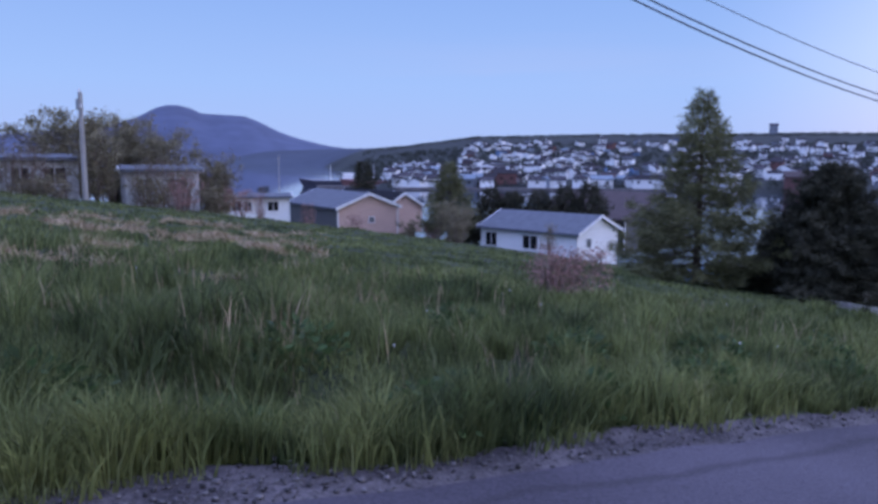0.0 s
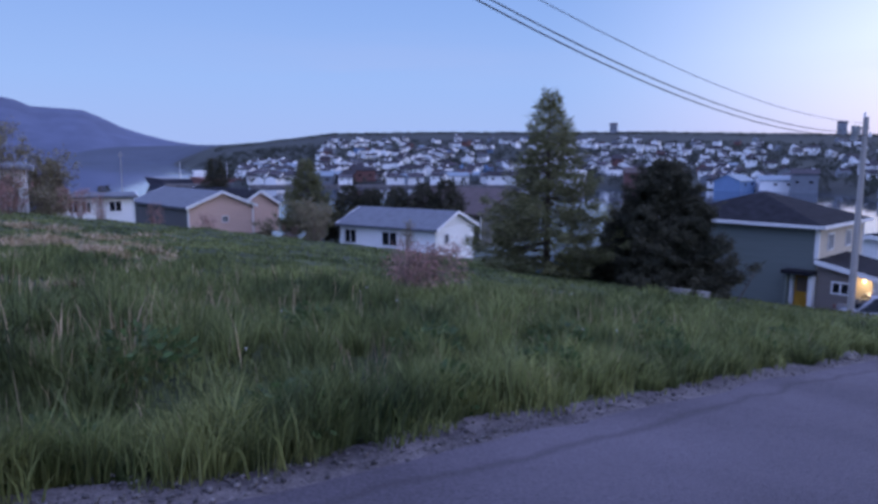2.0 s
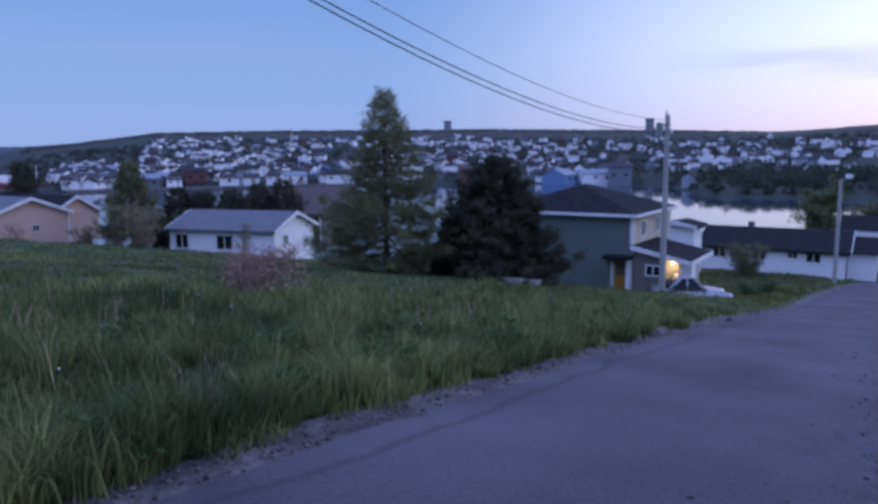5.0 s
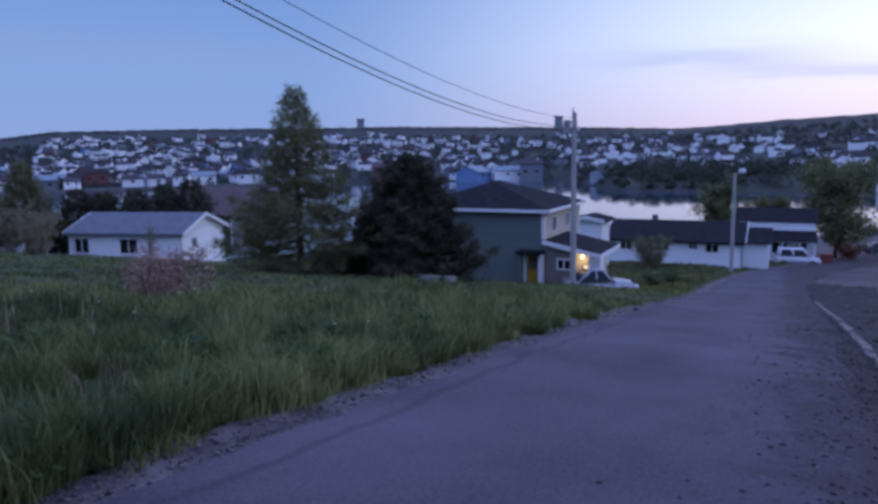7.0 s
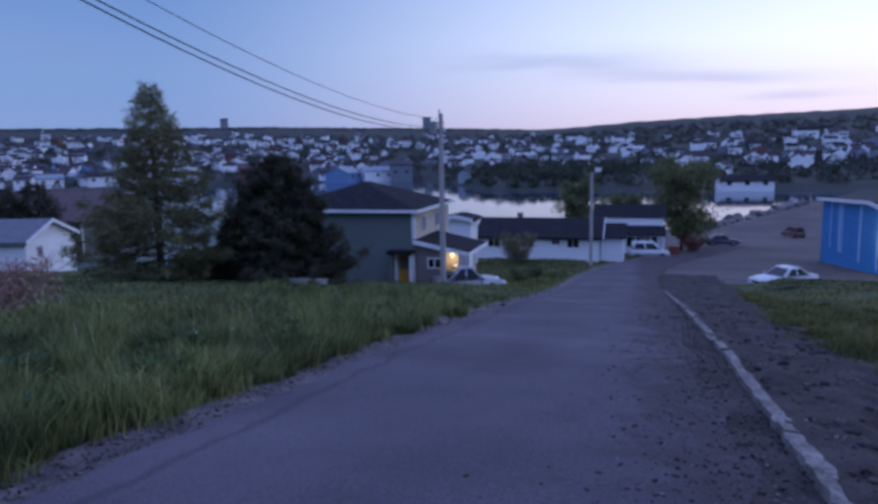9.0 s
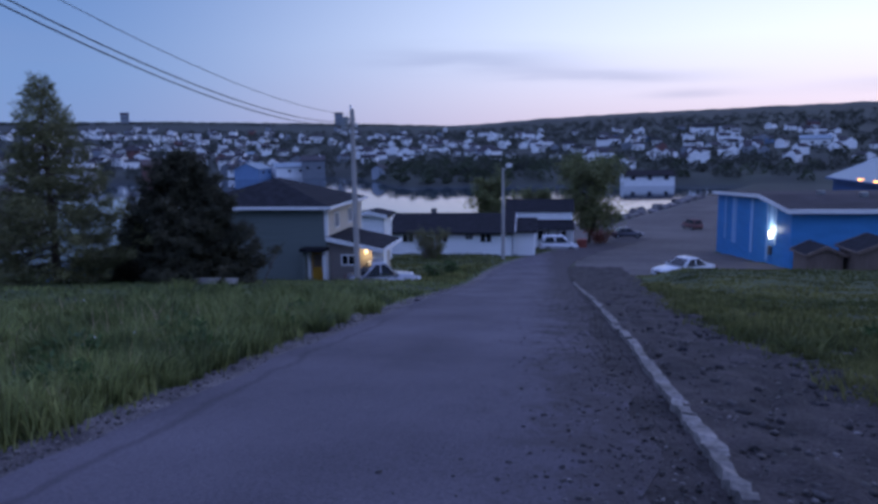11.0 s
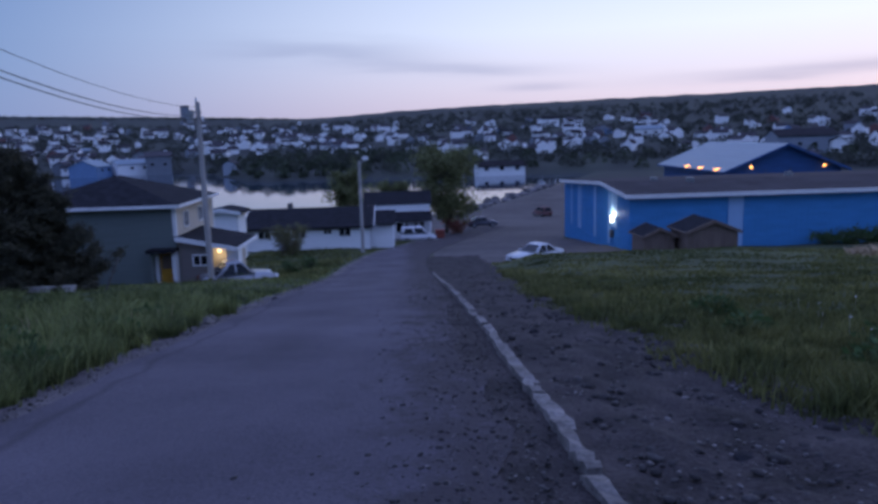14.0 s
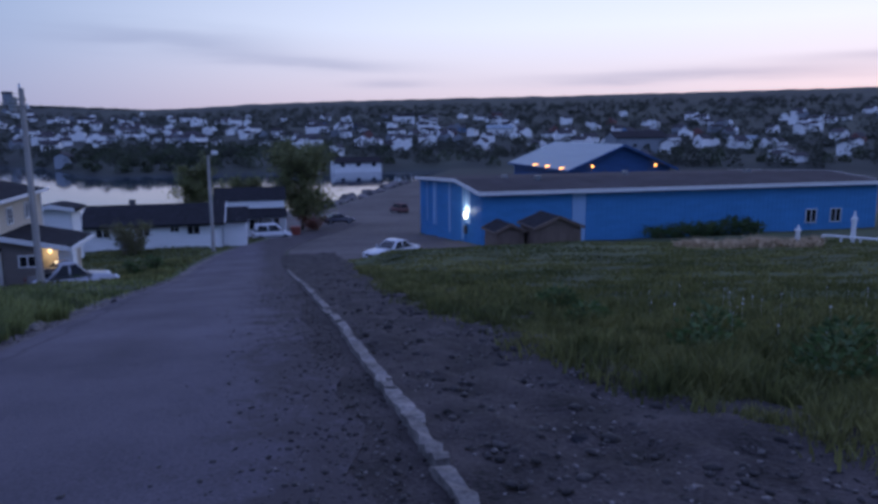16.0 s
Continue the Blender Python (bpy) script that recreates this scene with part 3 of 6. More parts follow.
def grey_house():
    o = P(36.3, 11.35)
    g = -o.z
    b = -6.2 + g
    h = thing("house", "two-storey grey-green house with dark hip roof and lit porch", "house", Matrix.Translation(o))
    W, L, E, R = 7.0, 8.0, -1.55 + g, -0.15 + g
    part("wall", box(0, 0, b, W, L, E), M["greysiding"], h)
    clapboards(h, "x", 0.0, L, b, E, 0.0, -1, M["greysiding"])
    clapboards(h, "y", 0.0, W, b, E, 0.0, -1, M["beige"])
    q = 0.35
    part("roof", poly([(-q, -q, E), (W + q, -q, E), (W + q, L + q, E), (-q, L + q, E), (W / 2 - 0.4, L / 2, R), (W / 2 + 0.4, L / 2, R)], [(0, 1, 5, 4), (1, 2, 5), (2, 3, 4, 5), (3, 0, 4), (3, 2, 1, 0)]), M["roof"], h)
    for (x0, y0, x1, y1) in ((-q - 0.05, -q - 0.05, -q, L + q), (-q, -q - 0.05, W + q, -q)):
        part("fascia", box(x0, y0, E - 0.13, x1, y1, E + 0.03), M["trim"], h, "white fascia board")
    part("corner_board", box(-0.06, -0.06, -3.1 + g, 0.12, 0.12, E - 0.14), M["trim"], h)
    part("corner_board", box(W - 0.1, -0.06, b, W + 0.05, 0.1, E - 0.14), M["trim"], h)
    for x in (1.7, 4.4):
        window(h, "y", x, -2.78 + g, 0.62, 0.72, -0.03, -1)
    window(h, "x", 5.15, -5.15 + g, 0.8, 0.85, -0.03, -1)
    # side door in a little projecting vestibule
    d = part("door", box(-0.12, 0.2, -5.75 + g, -0.06, 0.86, -3.92 + g), M["door"], h, "yellow-brown side door")
    part("door_panel", box(-0.14, 0.28, -4.75 + g, -0.122, 0.78, -4.05 + g), M["brown"], d, "dark upper door panel")
    part("door_handle", box(-0.2, 0.26, -4.95 + g, -0.14, 0.31, -4.89 + g), M["metal"], d)
    part("door_surround", box(-0.55, -0.04, b, -0.03, 0.14, -3.88 + g), M["trim"], h, "white door post")
    part("door_surround", box(-0.3, 0.9, b, -0.03, 1.05, -3.88 + g), M["trim"], h, "white door post")
    part("vestibule_wall", box(-0.75, 1.06, b, -0.03, 1.16, -3.88 + g), M["greysiding"], h)
    part("door_canopy", box(-0.85, -0.08, -3.86 + g, -0.03, 1.3, -3.68 + g), M["roof"], h)
    # lean-to with the lit porch under one sloping roof
    e0, e1, D, X = -3.24 + g, -3.72 + g, 2.42, 4.3
    part("annex_wall", prism([(-0.05, b), (-0.05, e0), (-1.5, e0 - 0.27), (-1.5, b)], "x", 0.03, X), M["taupe"], h)
    clapboards(h, "x", -1.5, -0.08, b, e0 - 0.3, 0.03, -1, M["taupe"])
    part("porch_wall", prism([(-1.52, b), (-1.52, e0 - 0.27), (-D, e1), (-D, b)], "x", 0.85, X), M["beige"], h)
    part("porch_side", box(0.05, -D - 0.62, b, 0.85, -D + 0.02, e1 - 0.1), M["white"], h, "white boarded porch side")
    part("annex_roof", prism([(0.0, e0), (0.0, e0 + 0.11), (-D - 0.65, e1 - 0.06), (-D - 0.65, e1 - 0.17)], "x", -0.3, X + 0.2), M["roof"], h)
    part("annex_fascia", prism([(0.0, e0 - 0.1), (0.0, e0 + 0.13), (-D - 0.68, e1 - 0.04), (-D - 0.68, e1 - 0.26)], "x", -0.35, -0.3), M["trim"], h)
    part("annex_fascia", box(-0.35, -D - 0.7, e1 - 0.26, X + 0.2, -D - 0.65, e1 - 0.05), M["trim"], h)
    window(h, "x", -1.12, -4.62 + g, 0.66, 0.46, 0.0, -1)
    part("porch_post", box(0.05, -1.66, b, 0.15, -1.54, e1), M["trim"], h)
    lamp = part("porch_lamp", box(0.66, -1.98, e1 - 0.42, 0.8, -1.84, e1 - 0.22, 0.03), M["warmlamp"], h, "glowing porch lamp")
    part("lamp_bracket", box(0.76, -1.94, e1 - 0.22, 0.86, -1.88, e1 - 0.17), M["metal"], lamp)
    bulb = bpy.data.lights.new("porch_light", "POINT")
    bulb.energy, bulb.color, bulb.shadow_soft_size = 15, (1.0, 0.72, 0.43), 0.08
    lb = new("porch_light", bulb)
    lb.parent, lb.location = h, (0.3, -1.91, e1 - 0.4)
    return h


def plain_gable(name, label, x, y, turn, W, L, wall_h, ridge_h, wall, roof, axis="y", windows=(), sink=0.6, base=None, boards=True, side=None, board=None):
    """A gabled building whose own corner stands at x, y; W along x, L along y."""
    o = P(x, y)
    if base is not None:
        o.z = base
    h = thing(name, label, "house" if name != "shed" else "shed", Matrix.Translation(o) @ pose(0, 0, 0, 0, 0, turn))
    gable_body(h, 0, W, 0, L, -sink, wall_h, ridge_h, axis, wall)
    if boards:
        clapboards(h, "x", 0, L, -sink, wall_h, 0.0, -1, side or wall)
        clapboards(h, "y", 0, W, -sink, wall_h, 0.0, -1, wall)
    gable_roof(h, 0, W, 0, L, wall_h, ridge_h, axis, roof, board=board, gutter=roof)
    for face, a, z, w, hh in windows:
        window(h, face, a, z, w, hh, -0.03, -1)
    for cx, cy in ((0, 0), (0, L), (W, 0)):
        part("corner_board", box(cx - 0.05, cy - 0.05, -sink, cx + 0.08, cy + 0.08, wall_h - 0.02), M["trim"], h)
    return h


def bungalow():
    h = plain_gable("bungalow", "long low white bungalow with dark shingle roof", 65.0, 3.1, 0, 7.4, 11.2, 2.4, 3.7, M["white"], M["roof"], "y",
                    [("x", 2.3, 1.5, 1.0, 0.66), ("x", 3.85, 1.75, 0.66, 0.38), ("x", 6.4, 1.48, 1.0, 0.7), ("x", 9.6, 1.48, 1.0, 0.66)], base=-8.9)
    part("chimney", box(4.4, 7.6, 3.2, 4.9, 8.1, 4.2), M["slate"], h)
    part("door", box(-0.08, 7.55, 0.0, -0.03, 8.35, 2.0), M["town_grey"], h, "grey front door")
    part("corner_board", box(-0.06, 7.42, 0.0, -0.03, 7.54, 2.1), M["trim"], h)
    part("corner_board", box(-0.06, 8.36, 0.0, -0.03, 8.48, 2.1), M["trim"], h)
    w = thing("garage", "white garage wing with low dark roof", "garage", Matrix.Translation((66.0, 1.0, -9.0)))
    part("wall", box(0, 0, -0.5, 4.8, 2.0, 2.55), M["white"], w)
    part("roof", prism([(-0.35, 2.42), (2.6, 3.5), (5.1, 2.42)], "y", -0.25, 2.05), M["roof"], w)
    part("fascia", box(-0.39, -0.25, 2.36, -0.35, 2.05, 2.5), M["roof"], w)
    return h


def far_annex():
    h = thing("white_store", "white two-level building with dark porch roof", "house", Matrix.Translation((81.0, -2.95, -10.3)))
    part("wall", box(0, 0, -0.6, 6, 6.3, 4.1), M["white"], h)
    clapboards(h, "x", 0, 6.3, -0.5, 4.1, 0.0, -1, M["white"])
    part("roof", prism([(-0.15, 4.06), (3.0, 5.35), (6.4, 4.06)], "y", -0.25, 7.6), M["roof"], h)
    part("porch_roof", prism([(-1.9, 2.3), (-1.9, 2.42), (-0.03, 3.25), (-0.03, 3.1)], "y", -0.2, 4.3), M["roof"], h)
    for y in (0.0, 1.4, 2.9, 4.1):
        part("porch_post", box(-1.75, y - 0.06, -0.4, -1.63, y + 0.06, 2.34), M["trim"], h)
    window(h, "x", 3.2, 0.9, 1.3, 1.1, -0.03, -1)
    window(h, "x", 1.2, 0.9, 1.0, 1.1, -0.03, -1)
    part("door", box(-0.07, 4.3, -0.3, -0.03, 5.2, 1.8), M["town_grey"], h)
    r = thing("bin", "rust-red refuse bin beside the white building", "bin", Matrix.Translation((80.0, -4.0, -10.35)))
    part("body", box(-0.5, -0.5, 0, 0.5, 0.5, 1.05, 0.05), M["rust"], r)
    part("lid", box(-0.55, -0.55, 1.05, 0.55, 0.55, 1.17, 0.03), M["rust"], r)


def blue_hall():
    z0, E = -7.9, -3.36
    h = thing("blue_hall", "long blue metal-clad hall with low brown-grey roof", "hall", Matrix.Translation((52.7, -54.5, z0)))
    W, L, K = 22.0, 37.4, 6.6
    e, r, f = E - z0, E - z0 + 0.5, E - z0 - 0.3
    part("wall", prism([(0, -2.5), (W, -2.5), (W, f), (K, r), (0, e)], "y", 0, L), M["blue"], h)

    def top(u):
        return e + (r - e) * u / K if u < K else r + (f - r) * (u - K) / (W - K)
    # upright cladding ribs
    for face, a1 in (("x", L), ("y", W)):
        bm = bmesh.new()
        a = 0.2
        while a < a1:
            if face == "x":
                box(-0.03, a, -1.5, 0.01, a + 0.06, e - 0.02, bm=bm)
            else:
                box(a, L - 0.01, -2.0, a + 0.06, L + 0.03, top(a) - 0.04, bm=bm)
            a += 0.45
        part("cladding", bm, M["blue"], h)
    o = 0.45
    for a, za, b, zb in ((-o, e - 0.03, K, r), (K, r, W + o, f)):
        part("roof_slope", prism([(a, za), (b, zb), (b, zb + 0.1), (a, za + 0.1)], "y", -o, L + o), M["roofhall"], h)
        for y0, y1 in ((-o - 0.05, -o), (L + o, L + o + 0.05)):
            part("bargeboard", prism([(a, za - 0.16), (b, zb - 0.16), (b, zb + 0.12), (a, za + 0.12)], "y", y0, y1), M["trim"], h)
    part("eave_trim", box(-0.52, -0.5, e - 0.22, -0.46, L + 0.5, e + 0.08), M["trim"], h, "white eave board")
    part("downpipe_panel", box(-0.07, L - 8.7, -0.2, -0.03, L - 7.55, e - 0.1), M["paleblue"], h, "pale blue panel")
    for x, w in ((3.4, 0.3), (4.3, 0.42), (5.3, 0.2), (9.7, 0.3), (14.8, 0.16), (15.6, 0.3), (18.6, 0.2)):
        part("door_strip", box(x - w, L + 0.03, 1.6 if x < 5 else 0.1, x + w, L + 0.07, top(x) - 0.3), M["paleblue"], h, "pale blue upright strip")
    for y in (4.4, 7.0):
        window(h, "x", y, 1.1, 1.0, 1.1, -0.03, -1)
    part("wall_lamp", box(3.9, L + 0.08, 2.05, 4.2, L + 0.26, 2.55, 0.04), M["coollamp"], h, "glowing wall lamp")
    part("lamp_bracket", box(3.98, L, 2.55, 4.12, L + 0.2, 2.63), M["metal"], h)
    part("meter_box", box(4.0, L + 0.03, 0.75, 4.5, L + 0.25, 1.4, 0.03), M["slate"], h, "dark meter box")
    bulb = bpy.data.lights.new("hall_light", "POINT")
    bulb.energy, bulb.color, bulb.shadow_soft_size = 70, (1.0, 0.93, 0.8), 0.06
    lb = new("hall_light", bulb)
    lb.parent, lb.location = h, (4.05, L + 0.42, 2.7)
    for x, y in ((6.5, 33), (5, 30.5), (9, 20), (7, 8)):
        part("roof_vent", box(x, y, r - 0.5, x + 0.5, y + 0.5, r + 0.35, 0.03), M["metal"], h)
    return h


def brown_shed(x, y, W, L, wall, ridge, base, label):
    h = thing("shed", label, "shed", Matrix.Translation((x, y, base)), group="brown sheds by the hall")
    gable_body(h, 0, W, 0, L, -0.4, wall, ridge, "x", M["brown"])
    gable_roof(h, 0, W, 0, L, wall, ridge, "x", M["roof"], over=0.18, thick=0.07, board=M["brown"])
    bm = bmesh.new()
    a = 0.0
    while a < L - 0.05:
        box(-0.03, a + 0.01, -0.3, 0.0, a + 0.17, wall, bm=bm)
        a += 0.18
    part("board_cladding", bm, M["brown"], h)
    part("door", box(-0.06, L * 0.35, -0.1, -0.03, L * 0.65, wall - 0.15), M["brown"], h)


def gable_hall():
    z0 = -12.2
    h = thing("market_hall", "big gabled dark blue hall with pale roof and amber lamps", "hall", Matrix.Translation((97.0, -61.0, z0)))
    W, L, e, r = 24, 16.2, 7.7, 11.0
    gable_body(h, 0, W, 0, L, -1.5, e, r, "x", M["navy"])
    gable_roof(h, 0, W, 0, L, e, r, "x", M["roofpale"], board=M["navy"], over=0.9, thick=0.2)
    for y in (2.5, 12.9):
        part("wall_lamp", box(-0.3, y - 0.16, e + 0.15, -0.02, y + 0.16, e + 0.5, 0.05), M["amber"], h, "glowing amber lamp")
    for x in (2.0, 7.5, 12.5):
        part("wall_lamp", box(x - 0.16, L + 0.02, e - 0.15, x + 0.16, L + 0.95, e + 0.15, 0.05), M["amber"], h, "glowing amber lamp")
    for y in (3.6, 7.2, 10.8):
        part("seam", box(-0.05, y - 0.04, 0, 0.0, y + 0.04, e), M["slate"], h)


grey_house()
bungalow()
far_annex()
blue_hall()
brown_shed(47.0, -18.4, 2.6, 2.1, 1.4, 1.9, -7.0, "small brown wooden shed with dark roof")
brown_shed(45.6, -22.1, 3.0, 3.4, 1.6, 2.3, -6.8, "brown wooden shed with dark gable roof")
gable_hall()
plain_gable("cabin", "white clapboard bungalow with slate-grey gable roof", 40.3, 41.6, 14, 6.4, 9.9, 2.5, 3.72, M["white"], M["roofgrey"], "y",
            [("y", 1.7, 1.25, 0.6, 0.7), ("x", 4.6, 0.9, 1.5, 1.1), ("x", 8.8, 0.9, 1.2, 1.1)], base=-6.8)
plain_gable("pink_house", "salmon-pink sided house with blue-grey roof", 29.5, 63.6, 0, 6.7, 12.5, 2.3, 3.6, M["pink"], M["roofgrey"], "y",
            [("y", 3.7, 0.75, 0.5, 0.5)], base=-5.45, side=M["slate"])
plain_gable("pink_house_wing", "salmon-pink rear wing with white gable", 36.3, 66.4, 0, 4.6, 14.0, 2.3, 3.7, M["pink"], M["roof"], "y", [], base=-5.75)
plain_gable("trailer", "white mobile home with small windows", 18.4, 63.2, -14, 5.6, 3.0, 2.1, 2.3, M["white"], M["roofgrey"], "x",
            [("y", 1.0, 0.9, 0.7, 0.9), ("y", 2.0, 0.9, 0.6, 0.8), ("y", 4.2, 0.9, 0.9, 0.8)], base=-3.95)
plain_gable("barn", "large brown-walled building with low brown roof", 55.0, 50.0, 8, 12.0, 12.0, 3.0, 5.4, M["slate"], M["roofbrown"], "y", [], base=-7.4, board=M["roofbrown"])
plain_gable("outbuilding", "narrow white two-storey outbuilding with dark roof", 54.5, 12.55, 0, 2.6, 2.3, 4.2, 4.45, M["white"], M["roof"], "x", [], base=-8.1)


def old_house(x, y, turn, W, label, base):
    """Peeling white house half hidden behind bare shrubs."""
    plain_gable("old_house", label, x, y, turn, W, 5.0, 2.3, 2.5, M["peeling"], M["roofgrey"], "x", [("y", W * 0.25, 0.9, 0.9, 0.9), ("y", W * 0.7, 0.9, 1.2, 0.9)], base=base)


old_house(1.2, 48.0, 3, 4.0, "white clapboard house behind bare shrubs", -0.75)
old_house(7.8, 47.4, -6, 4.2, "weathered peeling white house behind bare branches", -1.45)

# ---------------------------------------------------------------- poles and wires


def utility_pole(x, y, top, name="utility_pole", label="weathered wooden utility pole with insulators", lamp=False, base=None):
    o = P(x, y)
    if base is not None:
        o.z = base
    h = thing(name, label, "pole", Matrix.Translation(o))
    H = top - o.z
    part("post", rod((0, 0, -0.8), (0.03, 0.0, H), 0.16, 0.11, 12), M["pole"], h)
    if lamp:
        part("arm", rod((0, 0, H - 0.2), (0.1, -0.5, H + 0.1), 0.035, 0.03), M["metal"], h)
        part("lamp_head", box(-0.22, -0.75, H + 0.02, 0.3, -0.25, H + 0.35, 0.06), M["trim"], h, "white street lamp head")
    else:
        part("transformer", rod((0.0, 0.36, H - 0.95), (0.0, 0.36, H - 0.35), 0.17, 0.17, 12), M["metal"], h)
        part("bracket", box(-0.05, -0.15, H - 0.5, 0.05, 0.36, H - 0.42), M["metal"], h)
        for k, (dy, dz) in enumerate(((-0.2, -0.72), (0.2, -0.6), (0.05, 0.1))):
            part("insulator", rod((0, dy, H + dz - 0.12), (0, dy, H + dz + 0.1), 0.06, 0.04), M["trim"], h)
    return h


utility_pole(33.9, 9.1, 3.35)
utility_pole(60.0, 3.5, -0.45, "street_lamp", "slim pole with a white street lamp", lamp=True, base=-8.5)
utility_pole(-9.0, 9.1, 10.4)
utility_pole(100.0, -8.5, -4.5, "utility_pole", "thin far pole beside the lane")


def cable(name, label, p, q, sag, r=0.014):
    cu = bpy.data.curves.new(name, "CURVE")
    cu.dimensions, cu.bevel_depth, cu.bevel_resolution = "3D", r, 1
    s = cu.splines.new("POLY")
    n = 40
    s.points.add(n)
    for i in range(n + 1):
        t = i / n
        v = Vector(p).lerp(Vector(q), t)
        s.points[i].co = (v.x, v.y, v.z - 4 * sag * t * (1 - t), 1)
    cu.materials.append(M["cable"])
    tagged(new(name, cu), label, "cable", group="overhead wires")


cable("overhead_wire", "dark overhead wire between utility poles", (33.9, 9.0, 2.60), (-9.0, 9.0, 10.01), 2.35, 0.015)
cable("overhead_wire", "dark overhead wire between utility poles", (33.9, 9.2, 2.73), (-9.0, 9.2, 10.05), 2.19, 0.015)
cable("overhead_wire", "thin overhead wire between utility poles", (33.9, 9.1, 3.10), (-9.0, 9.1, 10.10), 1.96, 0.009)

# ---------------------------------------------------------------- vehicles


def car(x, y, turn, paint, label, L=4.4, H=1.45, van=False, base=None):
    """A car with its front towards its own +x: lower body, tapered cabin, glass set on it."""
    o = P(x, y)
    if base is not None:
        o.z = base
    h = thing("van" if van else "car", label, "van" if van else "car", Matrix.Translation(o) @ pose(0, 0, 0, 0, 0, turn))
    w, f, r = 0.86, L / 2, -L / 2
    belt = 0.98 if van else 0.88
    side = [(r + 0.03, 0.3), (f - 0.05, 0.26), (f, 0.5), (f - 0.08, 0.7), (f - 0.4, 0.8), (f - (0.75 if van else 1.15), belt), (r + 0.1, belt + 0.04), (r, 0.6)]
    bm = prism(side, "y", -w, w)
    bmesh.ops.bevel(bm, geom=bm.edges[:], offset=0.075, segments=3, affect="EDGES")
    for p in bm.faces:
        p.smooth = True
    body = part("body", bm, paint, h)
    b0, b1 = (r + 0.12, f - 0.8) if van else (r + 0.5, f - 1.1)
    t0, t1 = (r + 0.35, f - 1.5) if van else (r + 1.3, f - 1.85)
    wb, wt, zb = 0.82, 0.62, belt - 0.05
    cab = [(b0, -wb, zb), (b1, -wb, zb), (b1, wb, zb), (b0, wb, zb), (t0, -wt, H), (t1, -wt, H), (t1, wt, H), (t0, wt, H)]
    bm = poly(cab, [(0, 1, 2, 3), (4, 5, 6, 7), (0, 1, 5, 4), (1, 2, 6, 5), (2, 3, 7, 6), (3, 0, 4, 7)])
    bmesh.ops.bevel(bm, geom=bm.edges[:], offset=0.05, segments=2, affect="EDGES")
    for p in bm.faces:
        p.smooth = True
    part("cabin", bm, paint, body)
    c = [Vector(v) for v in cab]

    def pane(name, i, j, k, l, u0=0.1, u1=0.9):
        """A pane over the face i j k l, its ends at u0 and u1, 9 mm proud."""
        n = (c[j] - c[i]).cross(c[l] - c[i]).normalized()
        mid = sum(c, Vector()) / 8
        n = n if n.dot(c[i] - mid) > 0 else -n
        q = [c[i].lerp(c[j], u).lerp(c[l].lerp(c[k], u), v) + n * d for d in (-0.01, 0.009) for u, v in ((u0, 0.16), (u1, 0.16), (u1, 0.88), (u0, 0.88))]
        part(name, poly(q, [(0, 1, 2, 3), (4, 5, 6, 7), (0, 1, 5, 4), (1, 2, 6, 5), (2, 3, 7, 6), (3, 0, 4, 7)]), M["glass"], body)
    for i, j, k, l in ((0, 1, 5, 4), (3, 2, 6, 7)):
        pane("side_window", i, j, k, l, 0.12, 0.47)
        pane("side_window", i, j, k, l, 0.53, 0.9)
    pane("windscreen", 1, 2, 6, 5)
    pane("rear_window", 0, 3, 7, 4)
    part("bumper", box(f - 0.08, -0.8, 0.3, f + 0.04, 0.8, 0.48, 0.03), paint, body)
    part("grille", box(f - 0.03, -0.42, 0.5, f + 0.015, 0.42, 0.63), M["tyre"], body)
    for s in (-1, 1):
        part("headlight", box(f - 0.22, s * 0.48, 0.56, f + 0.0, s * 0.8, 0.72, 0.03), M["trim"], body)
        part("tail_light", box(r - 0.02, s * 0.55, 0.68, r + 0.08, s * 0.8, 0.84), M["town_red"], body, "red tail light")
        part("mirror", box(b1 - 0.3, s * 0.86, belt, b1 - 0.14, s * 1.0, belt + 0.13, 0.03), paint, body)
        for a in (-L * 0.31, L * 0.31):
            wh = part("wheel", rod((a, s * 0.88, 0.31), (a, s * 0.66, 0.31), 0.31, 0.31, 20), M["tyre"], h)
            part("rim", rod((a, s * 0.895, 0.31), (a, s * 0.87, 0.31), 0.19, 0.21, 12), M["metal"], wh)
    return h


car(35.9, 8.3, -62, M["paint_silver"], "silver car parked beside the grey house", L=3.7, H=1.55, base=-5.92)
car(46.0, -8.7, 122, M["paint_white"], "white sedan parked below the grass bank", L=3.8, H=1.38, base=-7.05)
car(78.0, -1.4, -84, M["paint_white"], "white van parked by the white building", L=4.1, H=1.75, van=True, base=-10.2)
car(100.0, -10.9, -80, M["paint_dark"], "dark car parked on the gravel lot", L=4.3, base=-11.65)
car(125.0, -24.4, 20, M["town_red"], "dark red car on the gravel lot", L=4.2, H=1.7, van=True, base=-13.4)

# ---------------------------------------------------------------- trees and shrubs


